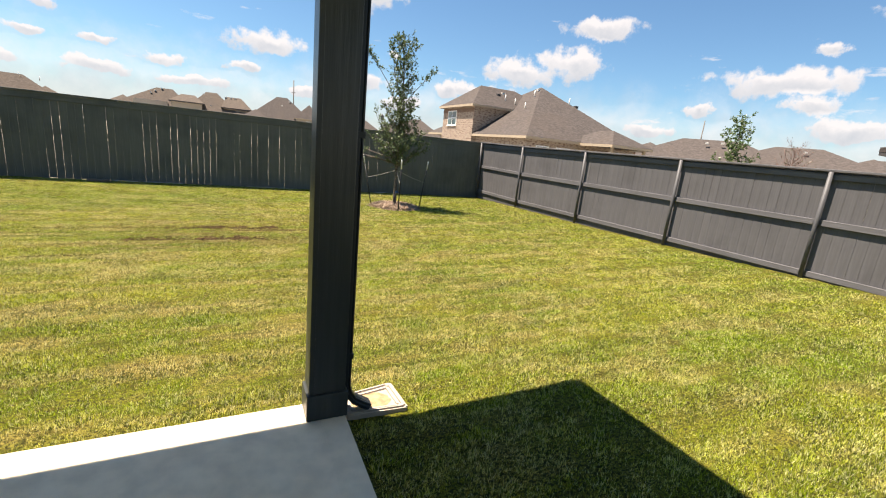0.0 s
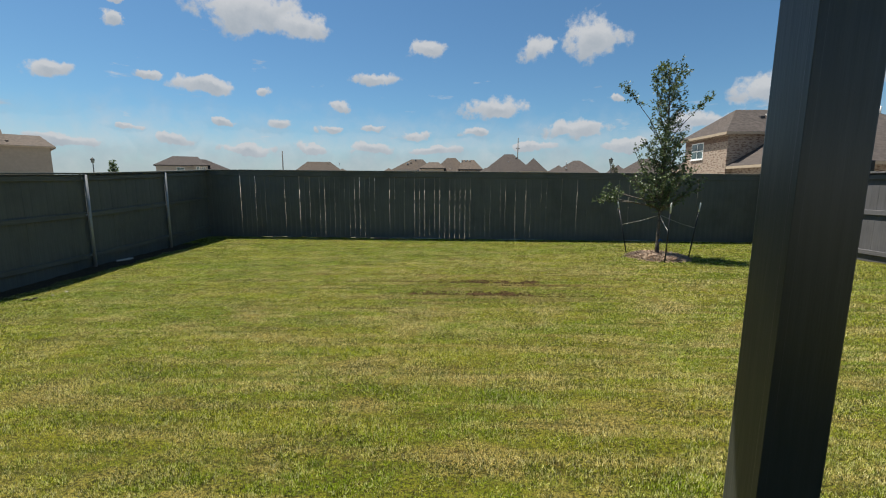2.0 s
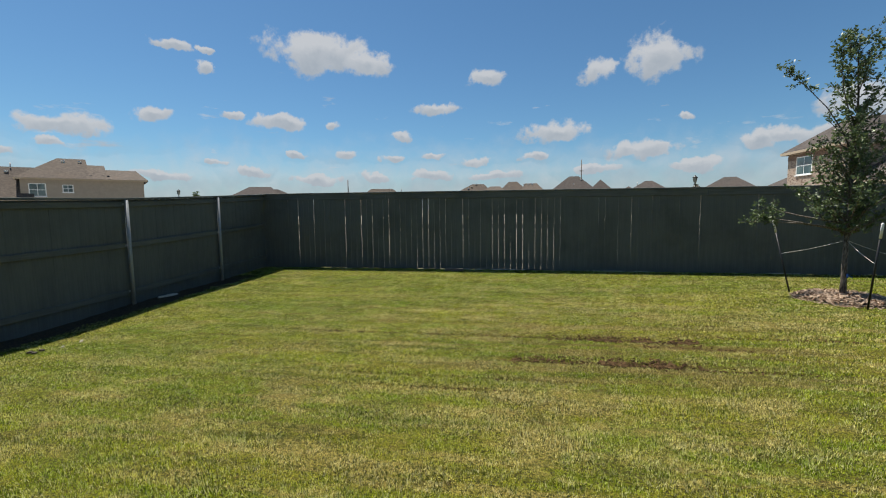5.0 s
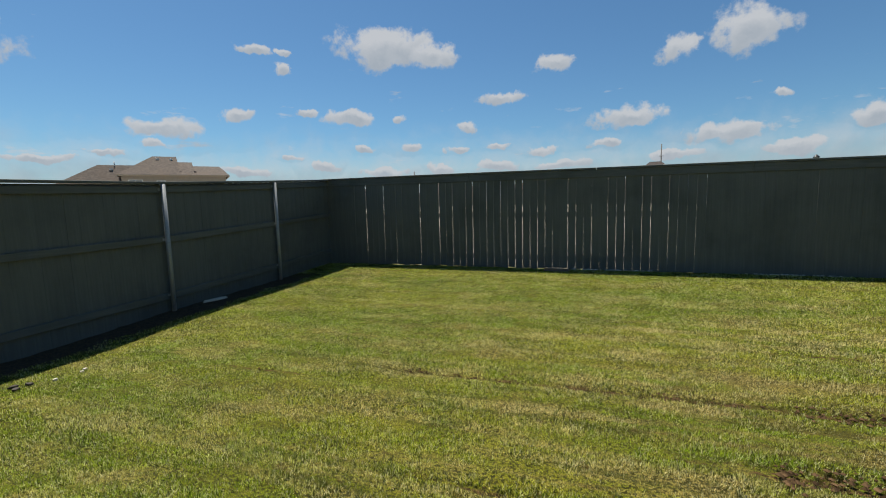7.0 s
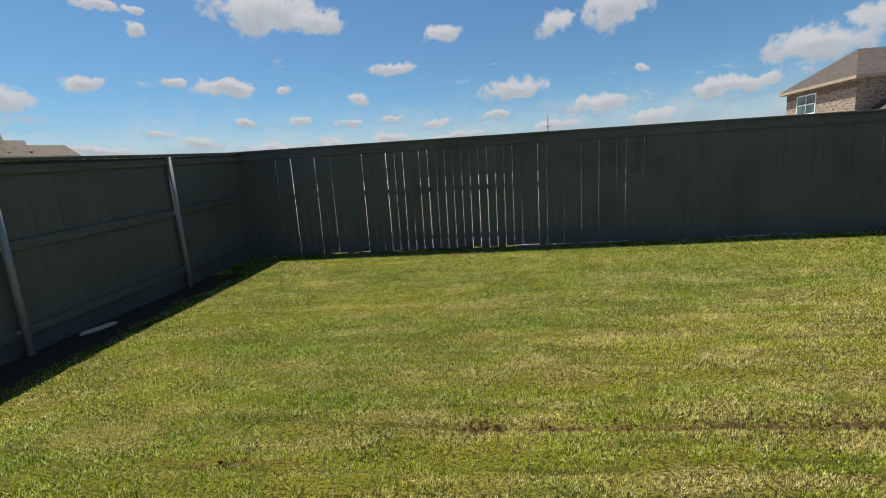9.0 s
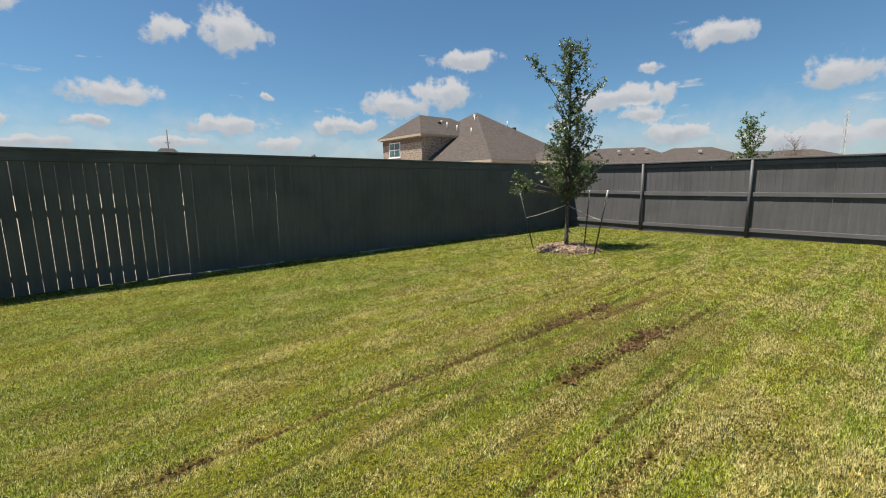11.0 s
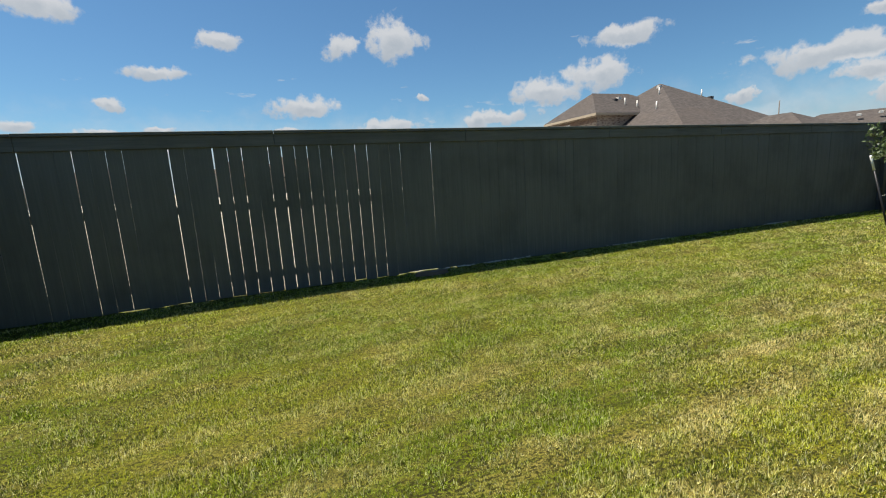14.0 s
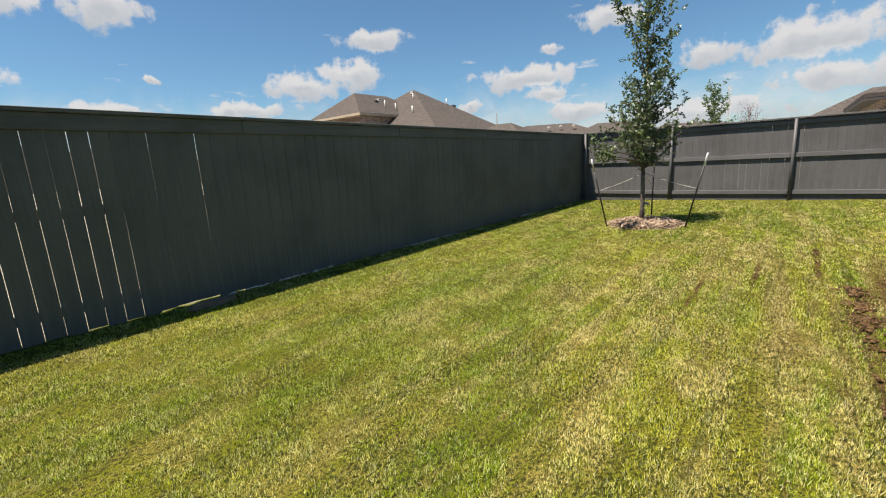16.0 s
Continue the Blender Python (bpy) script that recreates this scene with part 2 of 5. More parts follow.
# bare streaks that run along the lawn: x from, x to, y, half width
RUTS = [(-3.70, -0.85, 7.65, 0.034), (-0.95, 0.62, 7.63, 0.050), (0.10, 1.05, 7.44, 0.040), (-1.28, 0.36, 6.87, 0.068), (0.30, 1.30, 6.78, 0.030),
        (-2.70, -0.75, 6.33, 0.020), (-0.45, 0.15, 8.78, 0.022), (0.50, 1.15, 8.37, 0.026), (-2.40, -1.50, 6.08, 0.016),
        (-5.20, -4.70, 7.33, 0.016), (1.00, 2.30, 7.86, 0.030)]


def lawn_colour(k, blade):
    """Mown lawn: green and straw patches drawn out along the mowing, bare soil in the ruts."""
    sep = k.t.nodes.new("ShaderNodeSeparateXYZ")
    k.link(k.pos, sep.inputs[0])
    wide = k.noise(k.scaled(k.pos, (0.30, 0.8, 0.3)), 1.0, 4, 0.6)
    band = k.noise(k.scaled(k.pos, (0.40, 5.2, 1.0)), 1.0, 5, 0.65)
    spot = k.noise(k.scaled(k.pos, (5.0, 9.0, 7.0)), 1.0, 4, 0.7)
    tufts = k.t.nodes.new("ShaderNodeTexVoronoi")
    tufts.inputs["Scale"].default_value = 62.0
    k.link(k.scaled(k.pos, (0.8, 1.2, 0.2)), tufts.inputs["Vector"])
    cell = k.t.nodes.new("ShaderNodeSeparateColor")
    k.link(tufts.outputs["Color"], cell.inputs[0])
    green, lime, straw, pale = (0.330, 0.460, 0.022), (0.580, 0.590, 0.060), (0.87, 0.720, 0.31), (0.97, 0.92, 0.55)
    # drier in the middle of the yard than beside the fences
    mx = k.math("MULTIPLY", k.math("SUBTRACT", sep.outputs[0], 0.6), 0.19)
    my = k.math("MULTIPLY", k.math("SUBTRACT", sep.outputs[1], 6.2), 0.23)
    arid = k.span(k.math("ADD", k.math("MULTIPLY", mx, mx), k.math("MULTIPLY", my, my)), 1.6, 0.25, 0.40, 1.0)
    c = k.mix(k.math("MULTIPLY", k.span(wide, 0.40, 0.60), k.math("MULTIPLY_ADD", arid, 0.55, 0.45)), green, lime)
    c = k.mix(k.math("MULTIPLY", k.span(spot, 0.42, 0.66, 0, 0.6), arid), c, lime)
    dry = k.math("MULTIPLY", k.math("MULTIPLY", k.span(band, 0.47, 0.58), k.span(spot, 0.36, 0.60, 0.5, 1.0)), arid)
    c = k.mix(k.math("MULTIPLY", dry, 0.8), c, straw)
    # irregular dry patches a stride across, some worn through to brown thatch
    patch = k.noise(k.scaled(k.pos, (1.15, 2.3, 0.0)), 1.0, 5, 0.62)
    c = k.mix(k.math("MULTIPLY", k.span(patch, 0.50, 0.63, 0, 0.80), k.math("MULTIPLY_ADD", arid, 0.7, 0.3)), c, straw)
    c = k.mix(k.span(patch, 0.44, 0.33, 0, 0.55), c, (0.225, 0.375, 0.020))
    thatch = k.noise(k.scaled(k.pos, (2.1, 4.4, 0.0)), 1.0, 5, 0.7)
    c = k.mix(k.math("MULTIPLY", k.span(thatch, 0.58, 0.70, 0, 0.75), k.math("MULTIPLY_ADD", arid, 0.8, 0.2)), c, (0.34, 0.225, 0.095))
    c = k.mix(k.math("MULTIPLY", k.span(cell.outputs[0], 0.74, 0.98, 0, 0.30), arid), c, straw)
    c = k.mix(k.span(cell.outputs[1], 0.34, 0.05, 0, 0.45), c, (0.095, 0.165, 0.008))
    # dark specks painted in for the shaded gaps between tufts
    speck = k.math("ADD", k.noise(k.scaled(k.pos, (40.0, 62.0, 0.0)), 1.0, 2, 0.6), k.math("MULTIPLY", k.math("SUBTRACT", k.noise(k.scaled(k.pos, (1.1, 3.2, 0.0)), 1.0, 3, 0.6), 0.5), -0.30))
    c = k.mix(k.span(speck, 0.475, 0.400, 0, 0.94), c, (0.036, 0.044, 0.009))
    # thin dark lines along the mowing
    row = k.noise(k.scaled(k.pos, (0.55, 10.5, 0.0)), 1.0, 4, 0.6)
    c = k.mix(k.math("MULTIPLY", k.math("MULTIPLY", k.span(row, 0.45, 0.36), k.span(spot, 0.62, 0.44, 0.25, 1.0)), k.math("MULTIPLY_ADD", arid, 0.45, 0.25)), c, (0.085, 0.110, 0.010))
    brown = k.noise(k.scaled(k.pos, (7.0, 14.0, 9.0)), 1.0, 5, 0.75)
    c = k.mix(k.math("MULTIPLY", k.span(brown, 0.585, 0.67, 0, 0.85), arid), c, (0.21, 0.135, 0.050))
    if blade:
        r = k.island()
        c = k.mix(k.span(r, 0.62, 0.96, 0, 0.60), c, pale)
        c = k.mix(k.span(r, 0.44, 0.12, 0, 0.92), c, (0.050, 0.088, 0.007))
    wander = k.math("MULTIPLY", k.math("SUBTRACT", k.noise(k.scaled(k.pos, (1.6, 1.2, 0.0)), 1.0, 4, 0.6), 0.5), 0.09)
    y_here = k.math("ADD", sep.outputs[1], wander)
    bare = None
    for x0, x1, y, w in RUTS:
        across = k.math("MULTIPLY", k.math("ABSOLUTE", k.math("SUBTRACT", y_here, y)), 1 / w)
        past = k.math("MULTIPLY", k.math("MAXIMUM", k.math("SUBTRACT", k.math("ABSOLUTE", k.math("SUBTRACT", sep.outputs[0], (x0 + x1) / 2)), (x1 - x0) / 2), 0.0), 3.0)
        d = k.math("ADD", across, past)
        bare = d if bare is None else k.math("MINIMUM", bare, d)
    # a worn, trampled stretch round the ruts
    ax = k.math("MULTIPLY", k.math("SUBTRACT", sep.outputs[0], 0.1), 0.50)
    ay = k.math("MULTIPLY", k.math("SUBTRACT", sep.outputs[1], 7.3), 0.85)
    worn = k.math("ADD", k.math("MULTIPLY", ax, ax), k.math("MULTIPLY", ay, ay))
    worn = k.math("MULTIPLY", k.span(worn, 1.6, 0.1), k.span(band, 0.42, 0.58))
    c = k.mix(k.math("MULTIPLY", worn, 0.38), c, (0.25, 0.165, 0.062))
    ragged = k.math("ADD", bare, k.math("MULTIPLY", k.math("SUBTRACT", k.noise(k.scaled(k.pos, (7.0, 17.0, 8.0)), 1.0, 6, 0.85), 0.42), 10.0))
    soil = k.mix(k.span(k.noise(k.pos, 40, 4), 0.35, 0.7), (0.022, 0.013, 0.005), (0.125, 0.075, 0.028))
    return c, soil, ragged


def lawn_ground():
    k = Nodes("lawn_soil_and_gap_shade", 0.95, 0, 0.1)
    c, soil, ragged = lawn_colour(k, False)
    # lawn colour, darkened and specked to paint in shade between the blades
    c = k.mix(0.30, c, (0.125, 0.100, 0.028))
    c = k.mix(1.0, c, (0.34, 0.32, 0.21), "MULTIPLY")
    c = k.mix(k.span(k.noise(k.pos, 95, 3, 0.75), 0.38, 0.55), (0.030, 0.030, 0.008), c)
    c = k.mix(k.span(ragged, 1.5, 0.8), c, soil)
    sep = k.t.nodes.new("ShaderNodeSeparateXYZ")
    k.link(k.pos, sep.inputs[0])
    # dark brown ground without blades along the west fence
    k_edge = k.math("ADD", sep.outputs[0], k.math("MULTIPLY", k.math("SUBTRACT", k.noise(k.pos, 2.5, 4), 0.5), 0.5))
    c = k.mix(k.math("MULTIPLY", k.span(k_edge, -7.38, -7.55), k.span(sep.outputs[1], 12.0, 11.2)), c, k.mix(0.5, soil, (0.075, 0.062, 0.048)))
    # beyond the fences: pale trampled soil and dry grass
    out = k.math("MAXIMUM", k.math("SUBTRACT", k.math("ABSOLUTE", sep.outputs[0]), 8.3), k.math("SUBTRACT", sep.outputs[1], 12.92))
    field = k.mix(k.span(k.noise(k.pos, 1.2, 5), 0.35, 0.65), (0.36, 0.33, 0.28), (0.27, 0.25, 0.18))
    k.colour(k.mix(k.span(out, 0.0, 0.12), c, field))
    k.bump(k.math("ADD", k.noise(k.pos, 45, 4), k.noise(k.pos, 11, 3)), 0.8, 0.03)
    return k.m


def lawn_blade():
    k = Nodes("grass_blade", 0.9, 0, 0.02)
    c, soil, ragged = lawn_colour(k, True)
    c = k.mix(k.span(ragged, 1.6, 0.7, 0, 0.85), c, (0.095, 0.060, 0.023))
    k.colour(c)
    tr = k.t.nodes.new("ShaderNodeBsdfTranslucent")
    k.link(c, tr.inputs[0])
    mx = k.t.nodes.new("ShaderNodeMixShader")
    mx.inputs[0].default_value = 0.40
    k.link(k.b.outputs[0], mx.inputs[1])
    k.link(tr.outputs[0], mx.inputs[2])
    k.link(mx.outputs[0], k.t.nodes["Material Output"].inputs[0])
    return k.m


def leaf_material(name, c1, c2):
    k = Nodes(name, 0.42, 0, 0.5)
    c = k.mix(k.island(), c1, c2)
    c = k.mix(k.span(k.noise(k.pos, 3.0, 3), 0.45, 0.7, 0, 0.4), c, tuple(v * 0.6 for v in c1))
    k.colour(c)
    tr = k.t.nodes.new("ShaderNodeBsdfTranslucent")
    k.link(c, tr.inputs[0])
    mx = k.t.nodes.new("ShaderNodeMixShader")
    mx.inputs[0].default_value = 0.28
    k.link(k.b.outputs[0], mx.inputs[1])
    k.link(tr.outputs[0], mx.inputs[2])
    k.link(mx.outputs[0], k.t.nodes["Material Output"].inputs[0])
    return k.m


def bark_material():
    k = Nodes("bark", 0.92, 0, 0.15)
    a = k.noise(k.scaled(k.obj, (60, 60, 14)), 1.0, 5, 0.65)
    k.colour(k.mix(k.span(a, 0.35, 0.68), (0.055, 0.046, 0.038), (0.21, 0.185, 0.155)))
    k.bump(a, 0.9, 0.006)
    return k.m


def glass_material():
    k = Nodes("window_glass", 0.04, 0, 0.8)
    k.colour(k.mix(k.span(k.noise(k.pos, 0.6, 3), 0.35, 0.65), (0.03, 0.055, 0.06), (0.09, 0.14, 0.14)))
    return k.m


FENCE_WOOD = stained_wood("stained_fence_boards", (0.102, 0.106, 0.091), (0.128, 0.132, 0.114))
FENCE_RAIL = stained_wood("stained_fence_rails", (0.097, 0.101, 0.087), (0.125, 0.129, 0.112), along=0)
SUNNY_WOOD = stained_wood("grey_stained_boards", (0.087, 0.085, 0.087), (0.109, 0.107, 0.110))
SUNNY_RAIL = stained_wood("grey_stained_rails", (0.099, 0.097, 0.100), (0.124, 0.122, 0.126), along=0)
STEEL = plain("galvanised_steel", (0.302, 0.315, 0.315), 0.58, 0.30, 60, 0.14, 0.08)
GREY_POST = plain("painted_steel_post", (0.085, 0.085, 0.088), 0.55, 0.0, 40, 0.15, 0.1)
COLUMN_PAINT = stained_wood("dark_column_paint", (0.031, 0.034, 0.031), (0.043, 0.047, 0.043), rough=(0.30, 0.45), spec=0.5)
DARK_METAL = plain("dark_downspout_metal", (0.024, 0.027, 0.031), 0.38, 0.25, 50, 0.12, 0.05)
SLAB = concrete("patio_concrete", (0.74, 0.63, 0.48))
SPLASH = concrete("weathered_concrete", (0.37, 0.315, 0.26))
STONE = concrete("flat_stone", (0.16, 0.125, 0.095))
ROOF_TAN = shingles("weathered_tan_shingles", (0.102, 0.083, 0.068))
ROOF_BROWN = shingles("brown_shingles", (0.076, 0.065, 0.059))
ROOF_GREY = shingles("grey_brown_shingles", (0.066, 0.056, 0.052))
BRICK = brickwork("blended_tan_brick", (0.336, 0.267, 0.214), (0.273, 0.206, 0.160), (0.112, 0.069, 0.049), (0.341, 0.308, 0.262))
STUCCO = plain("beige_siding", (0.302, 0.260, 0.212), 0.85, 0, 3.0, 0.06, 0.1)
STUCCO_PALE = plain("pale_siding", (0.339, 0.302, 0.260), 0.85, 0, 3.0, 0.06, 0.1)
TRIM_TAN = plain("tan_trim_paint", (0.351, 0.284, 0.206), 0.6, 0, 6.0, 0.08, 0.05)
TRIM_DARK = plain("dark_soffit", (0.045, 0.042, 0.042), 0.7, 0, 8.0, 0.1, 0.05)
WHITE = plain("white_paint", (0.74, 0.75, 0.74), 0.5, 0, 20, 0.06, 0.05)
VENT = plain("pale_vent_metal", (0.52, 0.50, 0.46), 0.5, 0.2, 20, 0.1, 0.05)
BLACK_IRON = plain("black_iron", (0.020, 0.020, 0.021), 0.45, 0.3, 30, 0.15, 0.1)
TIE = plain("pale_tie_wire", (0.42, 0.41, 0.36), 0.6, 0.1, 60, 0.15, 0.05)
BLUE = plain("blue_ribbon", (0.02, 0.10, 0.30), 0.6, 0, 40, 0.15, 0.05)
POLE_WOOD = plain("weathered_pole", (0.13, 0.115, 0.10), 0.9, 0, 10, 0.2, 0.2)
CHIPS = Nodes("wood_mulch", 0.92, 0, 0.15)
CHIPS.colour(CHIPS.mix(CHIPS.island(), (0.13, 0.075, 0.045), (0.44, 0.34, 0.25)))
CHIPS = CHIPS.m
# brightened to stand for sun coming under the fences; pebbles share it
LITTER_AND_SUN = plain("pale_litter_and_sun", (0.56, 0.50, 0.40), 0.85, 0, 40, 0.2, 0.2)
TRAY_DIRT = plain("dried_mud", (0.36, 0.25, 0.13), 0.95, 0, 25, 0.35, 0.5)
DARK_LUMP = plain("dark_lump", (0.05, 0.042, 0.032), 0.95, 0, 40, 0.3, 0.5)
SOIL_CRUMB = Nodes("soil_crumbs", 0.95, 0, 0.1)
SOIL_CRUMB.colour(SOIL_CRUMB.mix(SOIL_CRUMB.island(), (0.028, 0.017, 0.008), (0.135, 0.082, 0.040)))
SOIL_CRUMB = SOIL_CRUMB.m
OAK_LEAF = leaf_material("oak_leaves", (0.048, 0.080, 0.026), (0.145, 0.188, 0.074))
SHRUB_LEAF = leaf_material("shrub_leaves", (0.050, 0.095, 0.028), (0.115, 0.165, 0.055))
THIN_LEAF = leaf_material("sparse_leaves", (0.050, 0.060, 0.030), (0.105, 0.105, 0.052))
RED_TWIG = plain("reddish_twigs", (0.17, 0.105, 0.085), 0.85, 0, 30, 0.2, 0.2)
BARK = bark_material()
GLASS = glass_material()
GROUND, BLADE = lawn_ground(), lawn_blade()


# ---- building helpers ----
def add_box(bm, x0, x1, y0, y1, z0, z1):
    vs = [bm.verts.new((x, y, z)) for z in (z0, z1) for y in (y0, y1) for x in (x0, x1)]
    for f in ((0, 2, 3, 1), (4, 5, 7, 6), (0, 1, 5, 4), (2, 6, 7, 3), (0, 4, 6, 2), (1, 3, 7, 5)):
        bm.faces.new([vs[i] for i in f])
    return vs


def box_bm(x0, x1, y0, y1, z0, z1, bevel=0.0):
    bm = bmesh.new()
    add_box(bm, x0, x1, y0, y1, z0, z1)
    if bevel:
        bmesh.ops.bevel(bm, geom=bm.edges[:], offset=bevel, segments=2, affect="EDGES", profile=0.6)
    return bm


def add_tube(bm, pts, radii, sides=8, cap=True):
    """A tube along points, with a radius at each."""
    rings = []
    for i, p in enumerate(pts):
        p = Vector(p)
        d = (Vector(pts[min(i + 1, len(pts) - 1)]) - Vector(pts[max(i - 1, 0)])).normalized()
        a = d.cross(Vector((0, 0, 1)) if abs(d.z) < 0.9 else Vector((1, 0, 0))).normalized()
        b = d.cross(a)
        rings.append([bm.verts.new(p + radii[i] * (math.cos(2 * math.pi * k / sides) * a + math.sin(2 * math.pi * k / sides) * b)) for k in range(sides)])
    for r, s in zip(rings, rings[1:]):
        for k in range(sides):
            bm.faces.new((r[k], r[(k + 1) % sides], s[(k + 1) % sides], s[k]))
    if cap:
        bm.faces.new(rings[0])
        bm.faces.new(rings[-1][::-1])


def tube_bm(pts, radii, sides=8):
    bm = bmesh.new()
    add_tube(bm, pts, radii, sides)
    return bm


def mesh_of(name, bm, material, smooth=False):
    me = bpy.data.meshes.new(name)
    bmesh.ops.recalc_face_normals(bm, faces=bm.faces[:])
    bm.to_mesh(me)
    bm.free()
    me.materials.append(material)
    if smooth:
        me.polygons.foreach_set("use_smooth", [True] * len(me.polygons))
    return me


def part(name, bm, material, parent, label="", smooth=False):
    ob = new(name, mesh_of(name, bm, material, smooth))
    ob.parent = parent
    return tagged(ob, label)


def thing(name, m, label, category, group="", kind=""):
    ob = new(name)
    ob.matrix_basis = m
    return tagged(ob, label, category, group, kind)


def solid(name, bm, material, label, category, m=None, group="", kind="", smooth=False):
    ob = new(name, mesh_of(name, bm, material, smooth))
    if m is not None:
        ob.matrix_basis = m
    return tagged(ob, label, category, group, kind)


def lawn_z(x, y):
    """Height of the lawn, which falls a little towards the middle of the yard and its far side."""
    u = np.clip(x, -9.5, 9.5) / 8
    v = (np.clip(y, -1.0, 14.0) - 7) / 6
    z = -0.0249 + 0.0864 * u - 0.0417 * v - 0.0428 * u * v - 0.0129 * u * u + 0.0891 * v * v
    level = np.clip((v - 0.4) / 0.58, 0, 1) ** 2
    return z - level * (0.0202 + 0.0443 * u - 0.0129 * u * u)


def ground_z(x, y):
    """The lawn with the shallow hollow that is washed out along the west fence."""
    across = np.clip((-6.25 - np.asarray(x)) / 0.9, 0, 1)
    along = np.clip(1 - np.abs(np.asarray(y) - 7.0) / 2.3, 0, 1)
    back = np.clip((np.asarray(x) + 9.2) / 0.9, 0, 1)
    hollow = across * across * (3 - 2 * across) * along * along * (3 - 2 * along) * back
    return lawn_z(x, y) - 0.08 * hollow


def rut_depth(x, y):
    """How strongly a place lies in one of the bare streaks, 0 to 1."""
    d = np.full(np.shape(x), 9.0)
    for x0, x1, yy, w in RUTS:
        past = np.maximum(np.abs(x - (x0 + x1) / 2) - (x1 - x0) / 2, 0) * 3
        d = np.minimum(d, np.abs(y - yy) / w + past)
    return np.clip(1.7 - d, 0, 1)


# ---- ground: one sheet to the horizon ----
def build_ground():
    near_x, near_y = np.arange(-9.6, 9.61, 0.12), np.arange(-4.0, 14.41, 0.12)
    far = np.array([12, 16, 24, 40, 80, 160, 400, 1000, 2500.0])
    xs = np.concatenate([-far[::-1], near_x, far])
    ys = np.concatenate([-far[::-1], near_y, far + 4])
    gx, gy = np.meshgrid(xs, ys)
    gz = ground_z(gx, gy)
    rng = np.random.default_rng(3)
    gz = gz + rng.normal(0, 0.006, gz.shape) - 0.025 * rut_depth(gx, gy)
    nx, ny = len(xs), len(ys)
    verts = np.stack([gx, gy, gz], -1).reshape(-1, 3)
    i = (np.arange(ny - 1)[:, None] * nx + np.arange(nx - 1)[None, :]).ravel()
    faces = np.stack([i, i + 1, i + nx + 1, i + nx], 1)
    me = bpy.data.meshes.new("ground")
    me.from_pydata(verts.tolist(), [], faces.tolist())
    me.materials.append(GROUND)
    me.polygons.foreach_set("use_smooth", [True] * len(me.polygons))
    tagged(new("ground", me), "mown lawn with dry patches and bare soil streaks", "lawn", kind="structure")


build_ground()


# ---- fences ----
PICKET = mesh_of("picket", box_bm(-0.07, 0.07, -0.014, 0, 0, 1), FENCE_WOOD)
PICKET_SUNNY = mesh_of("picket_sunny", box_bm(-0.07, 0.07, -0.014, 0, 0, 1, 0.0045), SUNNY_WOOD)


